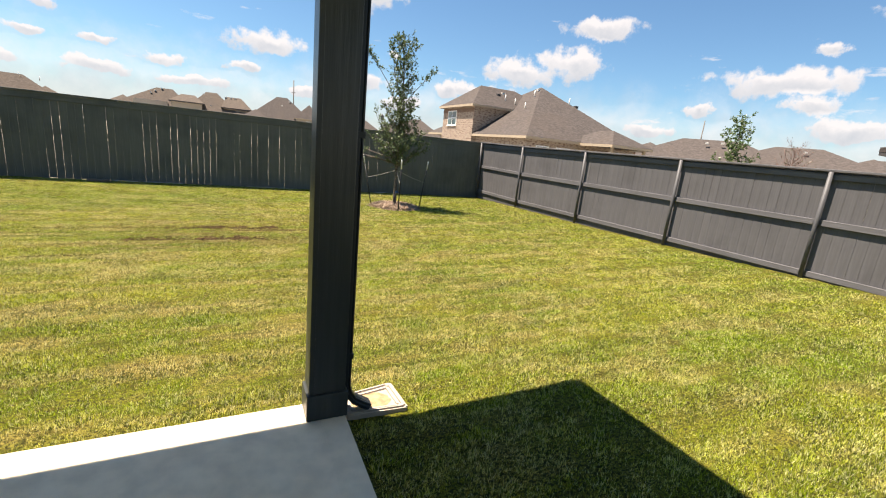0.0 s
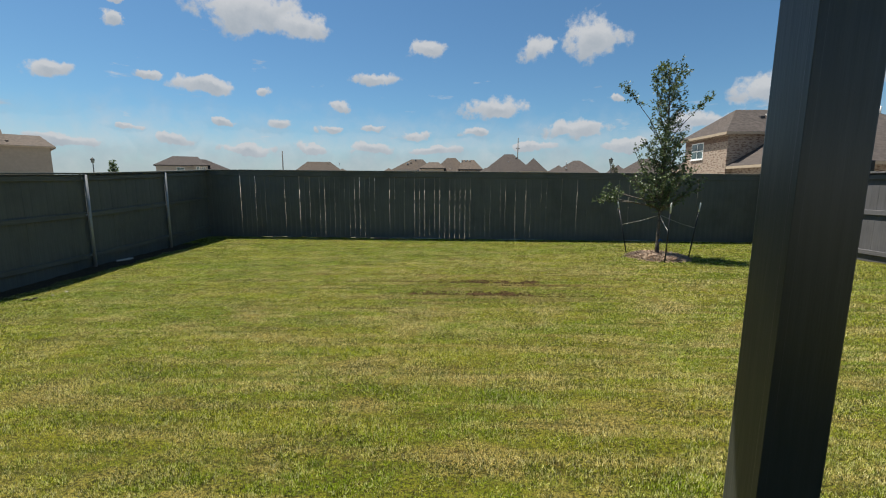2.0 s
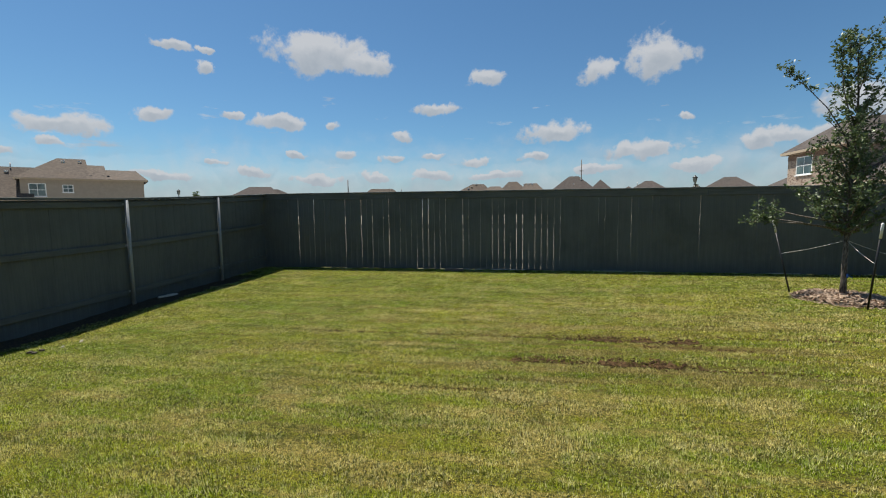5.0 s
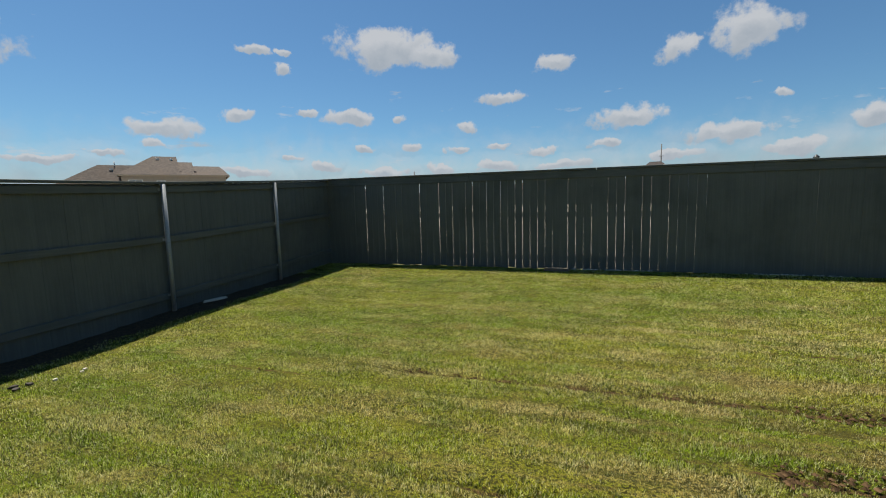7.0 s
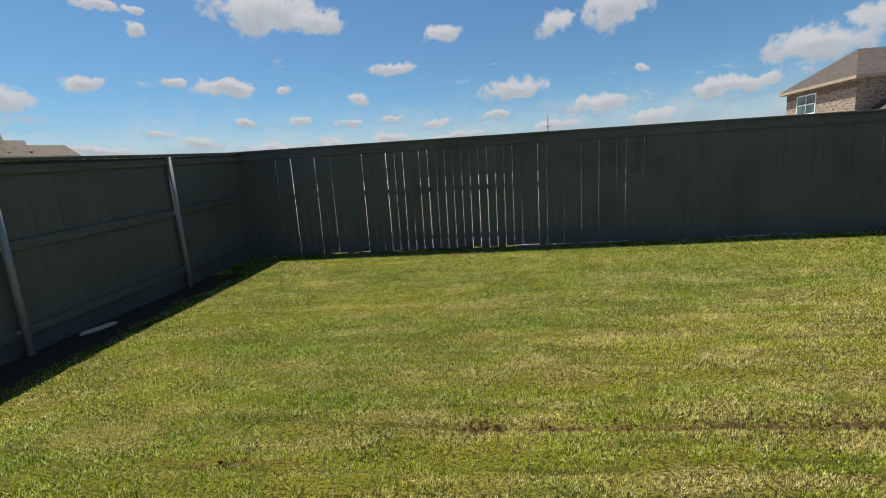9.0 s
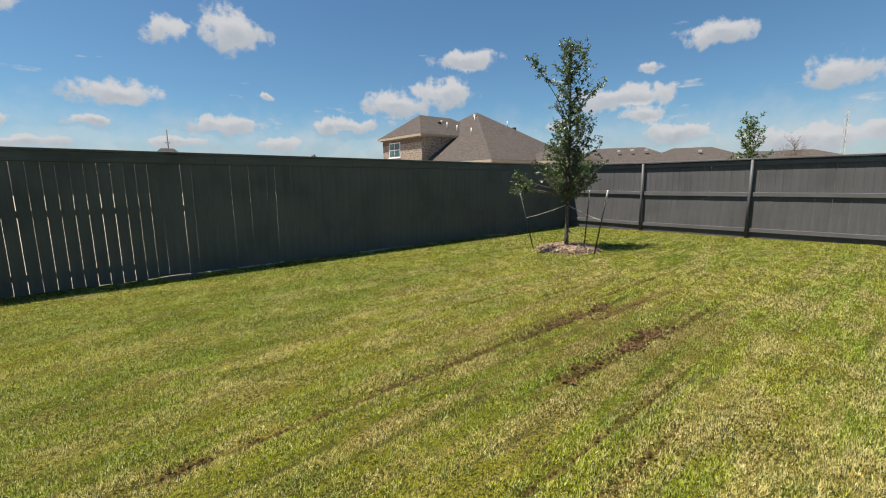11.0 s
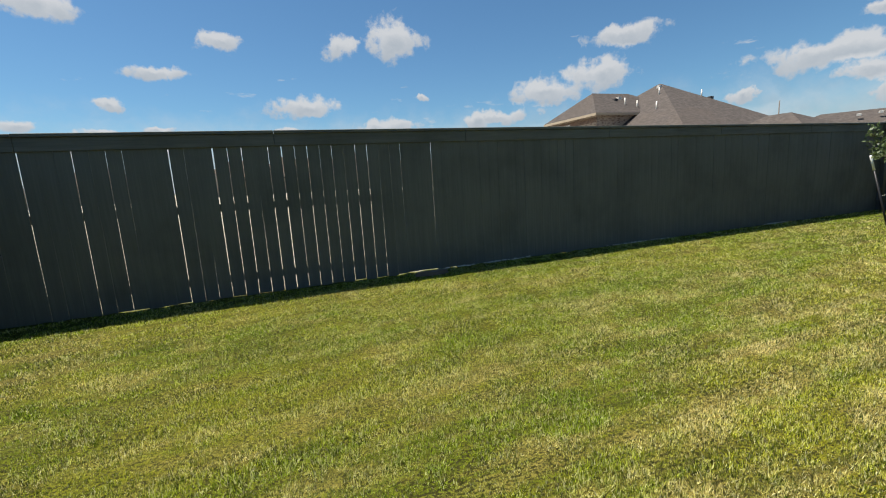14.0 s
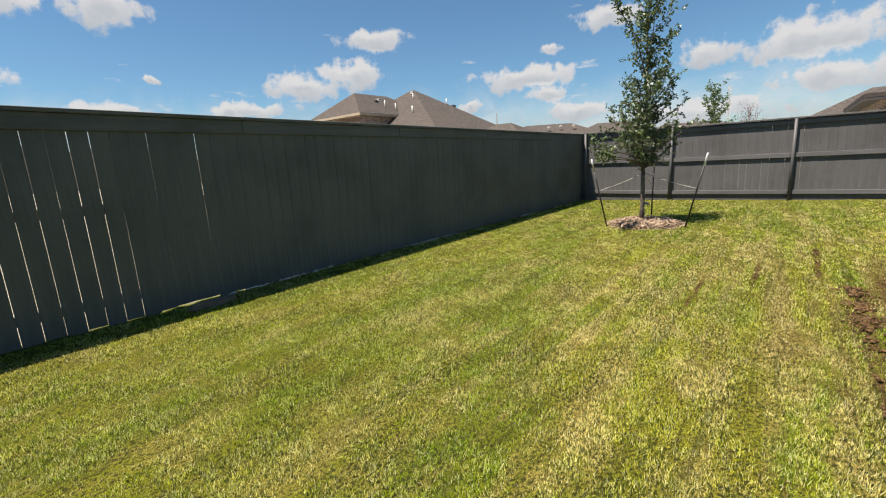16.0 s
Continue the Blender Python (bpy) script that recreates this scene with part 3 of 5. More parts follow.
def fence(p0, p1, tops, posts, label, wood, rail_wood, picket, post_mat, boards_inside, gap, seed, raised=()):
    """A board fence from p0 to p1, local x along it, local y into the yard. posts: distances along it."""
    rng = random.Random(seed)
    a, b = Vector((*p0, 0)), Vector((*p1, 0))
    run = (b - a).length
    u = (b - a).normalized()
    f = thing("wooden_fence", Matrix.Translation(a) @ Matrix.Rotation(math.atan2(u.y, u.x), 4, "Z"), label, "fence", "fences round the yard")

    def top(s):
        return float(np.interp(s, *tops))

    def foot(s):
        q = a + u * s
        return float(lawn_z(q.x, q.y))

    def slanted(name, s0, s1, y0, y1, h0, h1, mat, from_top, bevel=0.004):
        """A board along the fence between two posts, set down from the top or up from the ground."""
        ref = top if from_top else foot
        bm = bmesh.new()
        vs = add_box(bm, s0, s1, y0, y1, h0, h1)
        for i, v in enumerate(vs):
            v.co.z += ref(v.co.x)
        bmesh.ops.bevel(bm, geom=bm.edges[:], offset=bevel, segments=1, affect="EDGES")
        part(name, bm, mat, f)

    ends = sorted([0.0] + [p for p in posts if 0.3 < p < run - 0.3] + [run])
    side = -1 if boards_inside else 1
    for s0, s1 in zip(ends, ends[1:]):
        s0, s1 = s0 + 0.002, s1 - 0.002
        slanted("cap_board", s0, s1, -0.085 if boards_inside else -0.045, 0.045 if boards_inside else 0.085, -0.034, rng.uniform(-0.002, 0.002), rail_wood, True)
        if boards_inside:
            slanted("trim_board", s0, s1, 0.002, 0.021, -0.175, -0.036, rail_wood, True)
            rails = ((-0.18, -0.09), (-0.90, -0.81), (-1.74, -1.65))
            for h0, h1 in rails:
                slanted("rail", s0, s1, -0.058, -0.020, h0, h1, rail_wood, True)
        else:
            for h0, h1 in ((-0.155, -0.066), (-0.86 + rng.uniform(-0.01, 0.01), -0.77), (-1.68, -1.59)):
                slanted("rail", s0, s1, 0.002, 0.040, h0, h1, rail_wood, True)
            slanted("kick_board", s0, s1, -0.045, -0.021, -0.03, 0.11, wood, False)
    for p in posts:
        if not 0.0 <= p <= run:
            continue
        y = -0.09 if boards_inside else 0.072
        z0, z1 = foot(p) - 0.1, top(p) - 0.036
        part("post", tube_bm([(p, y, z0), (p, y, z1)], [0.031, 0.031], 14), post_mat, f, "round steel post" if post_mat == STEEL else "", True)
        if not boards_inside:
            for h in (-0.11, -0.815, -1.615):
                bm = box_bm(p - 0.055, p + 0.055, 0.0405, 0.046, top(p) + h - 0.018, top(p) + h + 0.018)
                part("bracket", bm, post_mat, f)
    s = 0.072
    while s < run + 0.03:
        lean = rng.gauss(0, 0.0021 if boards_inside else 0.0005)
        g = gap(s, rng)
        ob = new("picket", picket)
        ob.parent = f
        q = a + u * s
        z0 = float(ground_z(q.x, q.y)) + rng.uniform(-0.03, 0.004) + sum(lift * rng.uniform(0.75, 1.2) for r0, r1, lift in raised if r0 < s < r1)
        ob.matrix_basis = Matrix.Translation((s, rng.uniform(-0.0015, 0.0005), z0)) @ Matrix.Rotation(lean, 4, "Y") @ Matrix.Diagonal((1, 1, top(s) - 0.036 - z0, 1))
        s += 0.1405 + g
    return f


def back_gap(s, rng):
    if 10.95 < s < 13.45 or 13.75 < s < 14.9:
        return rng.choice((0.0026, 0.0042, 0.0050, 0.0058, 0.0064))
    if 8.2 < s < 10.95:
        return rng.choice((0.0008, 0.0016, 0.0022, 0.0028))
    return rng.choice((0.0, 0.0003, 0.0008, 0.0012, 0.0028)) if 5.2 < s < 8.2 else rng.choice((0.0, 0.0003, 0.0006, 0.0008, 0.0022))


def tight_gap(s, rng):
    if 8.95 < s < 9.75:
        return rng.choice((0.0010, 0.0050, 0.0062, 0.0066))
    return rng.choice((0.0, 0.0004, 0.0008, 0.0016))


def closed_gap(s, rng):
    return rng.choice((0.0, 0.0, 0.0, 0.0004))


CORNER_L, CORNER_R = (-8.12, 12.90), (7.64, 12.90)
fence(CORNER_R, CORNER_L, ((0, 15.7), (1.860, 1.936)), [0.10, 2.51, 4.95, 7.39, 9.83, 12.27, 14.67], "tall dark grey-green stained board fence with thin gaps",
      FENCE_WOOD, FENCE_RAIL, PICKET, STEEL, True, back_gap, 5, ((9.2, 11.2, 0.021), (11.2, 12.6, 0.009), (12.6, 14.2, 0.014), (14.2, 15.3, 0.008), (0.9, 2.3, 0.014)))
fence((-8.02, 12.897), (-7.99, -4.0), ((0, 1.80, 4.05, 5.9, 9.0, 17), (1.925, 1.835, 1.735, 1.690, 1.685, 1.64)), [1.80, 4.05, 6.46, 8.94, 11.4, 13.84, 16.28], "dark grey-green stained board fence with galvanised steel posts",
      FENCE_WOOD, FENCE_RAIL, PICKET, STEEL, False, tight_gap, 6)
fence((8.68, -4.0), (7.575, 12.897), ((0, 14.66, 17), (1.84, 1.85, 1.885)), [0.05, 2.5, 4.95, 7.4, 9.78, 12.25, 14.66, 16.82], "sunlit grey stained board fence with painted posts and rails",
      SUNNY_WOOD, SUNNY_RAIL, PICKET_SUNNY, GREY_POST, False, closed_gap, 7)


# ---- the porch and the house behind it ----
def build_porch():
    solid("patio", box_bm(-2.62, 0.390, -1.72, 2.155, -0.12, 0.15, 0.001), SLAB, "pale broom-finished concrete patio slab", "patio", kind="structure")
    solid("patio_edge", box_bm(0.3903, 0.52, -1.72, 2.155, -0.12, 0.1498, 0.001), SLAB, "trowelled pale concrete border of the patio", "patio", kind="structure")
    solid("wall_south", box_bm(-9.0, 0.5, -1.98, -1.72, -0.2, 2.9), BRICK, "tan brick house wall behind the patio", "wall", kind="structure")
    solid("wall_east", box_bm(0.5, 0.76, -9.0, -1.72, -0.2, 2.9), BRICK, "tan brick house wall", "wall", kind="structure")
    # unseen ceiling, made white to bounce light onto the shaded patio
    solid("ceiling", box_bm(-3.08, 1.07, -1.7, 2.52, 2.72, 2.76), WHITE, "white painted porch ceiling", "ceiling", kind="structure")

    def roof(x0, x1, y0, y1, zl, ridge, label):
        """A hipped roof with its own eaves board; ridge: two points."""
        bm = bmesh.new()
        lo = [bm.verts.new(p) for p in ((x0, y0, zl), (x1, y0, zl), (x1, y1, zl), (x0, y1, zl))]
        up = [bm.verts.new((p.co.x, p.co.y, zl + 0.12)) for p in lo]
        ra, rb = (bm.verts.new(p) for p in ridge)
        bm.faces.new(lo)
        for i in range(4):
            bm.faces.new((lo[i], lo[(i + 1) % 4], up[(i + 1) % 4], up[i]))
        if abs(ridge[0][0] - ridge[1][0]) > abs(ridge[0][1] - ridge[1][1]):
            tops = ((up[0], up[1], rb, ra), (up[1], up[2], rb), (up[2], up[3], ra, rb), (up[3], up[0], ra))
        else:
            tops = ((up[0], up[1], ra), (up[1], up[2], rb, ra), (up[2], up[3], rb), (up[3], up[0], ra, rb))
        for f in tops:
            bm.faces.new(f)
        solid("roof", bm, ROOF_TAN, label, "roof", kind="structure")
    roof(-3.13, 1.14, -3.2, 2.57, 2.765, ((-1.0, -1.9, 3.9), (-1.0, 0.6, 3.9)), "tan shingled roof over the porch")
    roof(-9.6, 1.12, -9.6, -1.25, 2.77, ((-6.0, -5.4, 5.2), (-2.6, -5.4, 5.2)), "tan shingled roof of the house")
    solid("trim", box_bm(-2.56, 0.53, 2.0, 2.15, 2.45, 2.715, 0.006), COLUMN_PAINT, "dark painted porch beam", "beam", kind="structure")


def porch_column(x0, side, label):
    """A square boxed column on a plinth, x0 its left face, with its downspout and splash block on one side."""
    w, d = 0.185, 0.15
    c = thing("porch_column", pose(x0 + w / 2, 2.0 + d / 2, 0.15), label, "column", "porch columns")
    part("shaft", box_bm(-w / 2, w / 2, -d / 2, d / 2, 0.145, 2.299, 0.005), COLUMN_PAINT, c)
    part("plinth", box_bm(-w / 2 - 0.014, w / 2 + 0.014, -d / 2 - 0.014, d / 2 + 0.004, 0.001, 0.145, 0.005), COLUMN_PAINT, c)
    part("corner_bead", box_bm(-w / 2 - 0.003, -w / 2 + 0.022, -d / 2 - 0.004, -d / 2 + 0.02, 0.146, 2.298, 0.002), COLUMN_PAINT, c)
    xs = x0 + (w + 0.022 if side > 0 else -0.022)
    p = thing("downspout", pose(xs, 2.085, 0.15), "dark ribbed metal downspout strapped to the column", "downspout", "downspouts")
    bm = bmesh.new()
    ring = []
    for k in range(28):
        a = 2 * math.pi * k / 28
        r = 0.9 if k % 4 == 2 else 1.0
        ring.append((0.021 * r * max(-1, min(1, 1.35 * math.cos(a))), 0.036 * r * max(-1, min(1, 1.35 * math.sin(a)))))
    # bends outwards at the foot
    path = [(0, 2.55, 0), (0, 0.14, 0), (0.012, 0.085, 25), (0.045, 0.035, 55), (0.10, -0.002, 60), (0.135, -0.022, 60)]
    rows = []
    for dx, z, tilt in path:
        t = radians(tilt)
        rows.append([bm.verts.new((side * (dx + px * math.cos(t)), py, z + px * math.sin(t))) for px, py in ring])
    for r, s in zip(rows, rows[1:]):
        for k in range(28):
            bm.faces.new((r[k], r[(k + 1) % 28], s[(k + 1) % 28], s[k]))
    part("pipe", bm, DARK_METAL, p, smooth=False)
    for z in (0.30, 1.45):
        part("strap", box_bm(-0.026, 0.026, -0.041, 0.041, z, z + 0.03, 0.002), DARK_METAL, p)
    # splash block: a shallow tray, open and wider at its far end
    bm = bmesh.new()
    out = [(-0.02, -0.10), (0.335, -0.14), (0.335, 0.14), (-0.02, 0.10)]
    inn = [(0.015, -0.072), (0.295, -0.105), (0.295, 0.105), (0.015, 0.072)]
    o0 = [bm.verts.new((x, y, 0.0)) for x, y in out]
    o1 = [bm.verts.new((x, y, 0.075)) for x, y in out]
    i1 = [bm.verts.new((x, y, 0.072)) for x, y in inn]
    i0 = [bm.verts.new((x * 0.98 + 0.005, y * 0.94, 0.056)) for x, y in inn]
    for r, s in ((o0, o1), (o1, i1), (i1, i0)):
        for k in range(4):
            bm.faces.new((r[k], r[(k + 1) % 4], s[(k + 1) % 4], s[k]))
    bm.faces.new(i0)
    bm.faces.new(o0[::-1])
    bmesh.ops.bevel(bm, geom=bm.edges[:], offset=0.011, segments=2, affect="EDGES")
    bx = x0 + (w + 0.036 if side > 0 else -0.036)
    m = Matrix.Translation((bx, 2.13, float(ground_z(bx + side * 0.2, 2.13)) - 0.030)) @ Matrix.Rotation(0.06 if side > 0 else math.pi, 4, "Z")
    block = solid("splash_block", bm, SPLASH, "weathered concrete splash block with dirt in its tray", "splash block", m, "splash blocks")
    bm = bmesh.new()
    rng = random.Random(31)
    rim = [bm.verts.new((0.155 + 0.130 * math.cos(6.283 * k / 22) * rng.uniform(0.85, 1.05), 0.088 * math.sin(6.283 * k / 22) * rng.uniform(0.8, 1.05), 0.0575)) for k in range(22)]
    top = bm.verts.new((0.18, 0.01, 0.064))
    for k in range(22):
        bm.faces.new((rim[k], rim[(k + 1) % 22], top))
    part("dried_mud", bm, TRAY_DIRT, block, "dried brown mud in the tray", True)


build_porch()
porch_column(0.331, 1, "dark painted square porch column at the patio corner")
porch_column(-2.515, -1, "dark painted square porch column on the patio edge")


# ---- trees ----
class LeafCloud:
    """Gathers leaves as arrays; many thousands of small faces in one mesh."""

    def __init__(self):
        self.v = []

    def add(self, at, way, size, rng):
        side = way.cross(Vector((rng.gauss(0, 1), rng.gauss(0, 1), rng.gauss(0, 1)))).normalized() * size * 0.27
        mid = at + way * size * 0.45
        self.v += [tuple(at), tuple(mid + side), tuple(at + way * size), tuple(mid - side)]

    def mesh(self, name, material):
        me = bpy.data.meshes.new(name)
        me.from_pydata(self.v, [], [(i, i + 1, i + 2, i + 3) for i in range(0, len(self.v), 4)])
        me.materials.append(material)
        return me


def tree(name, at, label, height, first, reach, boughs, leaves, leaf, leaf_mat, seed, trunk_r=0.035, extra=(), lift=0.75, bare=False, category="tree", wood=None, profile=(1.0, 0.82, 0.72, 0.60, 0.50, 0.38), low=0.9):
    """A young tree: leader, ascending limbs, twigs and single leaves. extra: (height, dx, dy, dz) of limbs that stick out."""
    rng = random.Random(seed)
    t = thing(name, Matrix.Translation(at), label, category)
    pts, rad = [], []
    n = 14
    sway = rng.uniform(0, 6)
    for i in range(n + 1):
        z = height * i / n
        k = 0.03 * height / 4 * (i / n)
        pts.append(Vector((k * math.sin(1.1 * i + sway) * 1.3, k * math.cos(0.9 * i + sway), z - (0.05 if i == 0 else 0))))
        rad.append(trunk_r * (1.25 if i == 0 else 1.0) * (1 - 0.88 * i / n))

    def on_trunk(z):
        f = max(0.0, min(n - 1e-6, z / height * n))
        i = int(f)
        return pts[i].lerp(pts[i + 1], f - i)
    part("trunk", tube_bm(pts, rad, 10), wood or BARK, t, smooth=True)
    stout = 2.2 if bare else 1.0
    cloud = LeafCloud()
    jobs = []
    for i in range(boughs):
        f = (i + rng.random()) / boughs
        z = first + (height - first) * f ** low * 0.97
        length = reach * float(np.interp(f, (0, 0.3, 0.45, 0.65, 0.8, 1.0), profile)) * rng.uniform(0.55, 1.15)
        a = i * 2.39996 + rng.uniform(-0.5, 0.5)
        jobs.append((z, Vector((math.cos(a), math.sin(a), 0)) * length + Vector((0, 0, length * rng.uniform(lift - 0.4, lift + 0.45))), 1.0))
    for z, dx, dy, dz in extra:
        jobs.append((z, Vector((dx, dy, dz)), 0.75))
    for z, d, amount in jobs:
        limbs = bmesh.new()
        p0 = on_trunk(z)
        bend = Vector((rng.uniform(-0.1, 0.1), rng.uniform(-0.1, 0.1), rng.uniform(-0.12, 0.05))) * d.length
        path = [p0 + d * s + bend * math.sin(math.pi * s) for s in (0, 0.25, 0.5, 0.75, 1.0)]
        r0 = max(0.004, trunk_r * 0.42 * (1 - 0.75 * z / height)) * (1.3 if amount < 1 else 1)
        add_tube(limbs, path, [r0, r0 * 0.8, r0 * 0.6, r0 * 0.42, 0.0016], 5)
        twigs = max(4, int(d.length * (16 if amount == 1 else 13)))
        for j in range(twigs):
            s = 0.10 + 0.90 * (j + rng.random()) / twigs if amount == 1 else 0.68 + 0.34 * (j + rng.random()) / twigs
            base = path[0].lerp(path[-1], s) + bend * math.sin(math.pi * s)
            tw = (d.normalized() * 0.5 + Vector((rng.gauss(0, 0.6), rng.gauss(0, 0.6), rng.gauss(0.25, 0.5)))).normalized() * rng.uniform(0.05, 0.16) * (reach / 0.55) ** 0.5
            add_tube(limbs, [base, base + tw * 0.5, base + tw], [0.0022 * stout, 0.0016 * stout, 0.001 * stout], 3, False)
            if bare and rng.random() < 0.8:
                continue
            for _ in range(leaves):
                q = base + tw * rng.uniform(0.1, 1.05) + Vector((rng.gauss(0, 1), rng.gauss(0, 1), rng.gauss(0, 1))) * 0.016
                w = (tw.normalized() * 0.6 + Vector((rng.gauss(0, 0.7), rng.gauss(0, 0.7), rng.gauss(-0.05, 0.6)))).normalized()
                cloud.add(q, w, leaf * rng.uniform(0.6, 1.25), rng)
        part("limb", limbs, wood or BARK, t, smooth=True)
    crown = new("crown", cloud.mesh("crown", leaf_mat))
    crown.parent = t
    return t


TREE = Vector((3.655, 10.24, 0.0))
TREE.z = float(ground_z(TREE.x, TREE.y)) + 0.02
tree("young_oak", TREE, "young staked live oak with small dark leaves in mulch", 3.98, 0.95, 0.70, 96, 12, 0.055, OAK_LEAF, 11, 0.042,
     extra=((2.2, -0.85, 0.35, 1.45), (2.35, 0.72, -0.25, 0.95), (1.02, -1.25, 0.35, 0.16), (1.05, -1.1, 0.42, 0.22), (2.6, -0.35, -0.2, 1.2), (1.9, 0.45, 0.5, 0.6), (1.15, -0.95, 0.55, 0.30)), lift=0.95, profile=(0.95, 1.0, 0.62, 0.42, 0.50, 0.32), low=1.3)


def build_staking():
    z0 = float(ground_z(TREE.x, TREE.y))
    feet = [((3.185, 10.69), (2.985, 10.93, 1.21)), ((3.505, 9.52), (3.405, 9.23, 1.22)), ((4.335, 10.245), (4.505, 10.265, 1.19))]
    for (fx, fy), (tx, ty, tz) in feet:
        gz = float(ground_z(fx, fy))
        a, b = Vector((fx, fy, gz - 0.06)), Vector((tx, ty, tz))
        st = thing("tree_stake", Matrix.Translation(a), "leaning dark steel stake with a white top", "stake", "stakes round the tree")
        d = b - a
        part("shaft", tube_bm([(0, 0, 0), d * 0.84], [0.013, 0.013], 8), BLACK_IRON, st, smooth=True)
        part("tip", tube_bm([d * 0.84, d * 0.995, d], [0.0155, 0.0155, 0.011], 8), WHITE, st, "white plastic top", True)
        # a slack tie from the stake to the trunk
        s0 = a + d * 0.56
        e = Vector((TREE.x, TREE.y, z0 + 0.92))
        pts = [s0.lerp(e, k / 8) - Vector((0, 0, 0.02 * math.sin(math.pi * k / 8))) for k in range(9)]
        bm = tube_bm(pts, [0.004] * 9, 6)
        solid("tree_tie", bm, TIE, "pale slack tie from stake to trunk", "tie", group="ties of the tree", smooth=True)
    bm = tube_bm([(TREE.x - 0.03, TREE.y - 0.12, z0 + 0.36), (TREE.x + 0.02, TREE.y - 0.03, z0 + 0.39), (TREE.x + 0.10, TREE.y - 0.02, z0 + 0.34)], [0.012, 0.016, 0.008], 6)
    solid("ribbon", bm, BLUE, "blue ribbon tied round the trunk", "ribbon", smooth=True)
    # mulch: a low mound of loose chips
    rng = random.Random(8)
    bm = bmesh.new()
    bmesh.ops.create_uvsphere(bm, u_segments=28, v_segments=8, radius=1.0)
    for v in list(bm.verts):
        if v.co.z < -0.05:
            bm.verts.remove(v)
        else:
            w = 1 + 0.08 * math.sin(5 * math.atan2(v.co.y, v.co.x)) + 0.05 * math.cos(3 * math.atan2(v.co.y, v.co.x))
            v.co = Vector((v.co.x * 0.56 * w, v.co.y * 0.56 * w, v.co.z * 0.10))
    mound = thing("mulch_bed", Matrix.Translation((TREE.x, TREE.y - 0.05, z0 - 0.01)), "low ring of loose brown wood mulch", "mulch")
    part("mound", bm, DARK_LUMP, mound, smooth=True)
    verts, faces = [], []
    for _ in range(1500):
        r, an = 0.62 * math.sqrt(rng.random()), rng.uniform(0, 6.283)
        r = min(r + abs(rng.gauss(0, 0.03)), 0.72)
        h = 0.10 * math.sqrt(max(0, 1 - (r / 0.60) ** 2))
        m = Matrix.Translation((r * math.cos(an), r * math.sin(an), h + 0.012)) @ Euler((rng.gauss(0, 0.4), rng.gauss(0, 0.4), rng.uniform(0, 6.28))).to_matrix().to_4x4()
        lx, ly, lz = rng.uniform(0.015, 0.05), rng.uniform(0.006, 0.014), rng.uniform(0.002, 0.006)
        k = len(verts)
        verts += [tuple(m @ Vector((sx * lx, sy * ly, sz * lz))) for sz in (-1, 1) for sy in (-1, 1) for sx in (-1, 1)]
        faces += [tuple(k + i for i in f) for f in ((0, 2, 3, 1), (4, 5, 7, 6), (0, 1, 5, 4), (2, 6, 7, 3), (0, 4, 6, 2), (1, 3, 7, 5))]
    me = bpy.data.meshes.new("mulch")
    me.from_pydata(verts, [], faces)
    me.materials.append(CHIPS)
    chips = new("mulch", me)
    chips.parent = mound
    tagged(chips, kind="stuff")


build_staking()

tree("shrub", (18.7, 11.2, -0.1), "leafy young tree standing behind the fence", 4.1, 0.9, 0.85, 46, 7, 0.10, SHRUB_LEAF, 21, 0.04, lift=0.8)
tree("bare_shrub", (20.9, 10.1, -0.1), "thin reddish shrub with hardly a leaf", 3.05, 0.6, 0.95, 56, 1, 0.08, THIN_LEAF, 22, 0.045, lift=1.15, bare=True, wood=RED_TWIG)
tree("slender_tree", (-21.13, 10.13, -0.2), "slender sparse young tree beyond the fence", 4.05, 1.2, 1.05, 50, 2, 0.085, THIN_LEAF, 23, 0.05, lift=1.2)
tree("far_sapling", (-53.0, 63.0, 0.0), "small green sapling far off", 4.6, 1.2, 1.0, 30, 5, 0.22, SHRUB_LEAF, 24, 0.05)
tree("far_sapling", (18.6, 58.0, 0.0), "small green sapling far off", 4.0, 1.2, 0.9, 26, 4, 0.20, THIN_LEAF, 25, 0.05)


def far_bush(x, y, r, h, seed):
    rng = random.Random(seed)
    t = thing("far_bush", pose(x, y, 0), "dark green bushes far off", "bush", "far bushes")
    cloud = LeafCloud()
    for _ in range(2600):
        a, q = rng.uniform(0, 6.283), math.sqrt(rng.random())
        top = h * (0.75 + 0.25 * math.sin(3 * a + seed)) * math.sqrt(max(0.02, 1 - q * q))
        p = Vector((math.cos(a) * q * r, math.sin(a) * q * r, top * rng.uniform(0.25, 1.0)))
        cloud.add(p, Vector((rng.gauss(0, 1), rng.gauss(0, 1), rng.gauss(0.3, 1))).normalized(), 0.45, rng)
    ob = new("crown", cloud.mesh("crown", SHRUB_LEAF))
    ob.parent = t
    part("stems", tube_bm([(0, 0, -0.2), (0, 0, h * 0.5)], [0.15, 0.08], 7), BARK, t)


far_bush(-78.0, 46.5, 4.0, 3.2, 1)
far_bush(-73.0, 49.5, 3.0, 2.7, 2)
far_bush(-92.0, 45.0, 3.4, 2.6, 3)


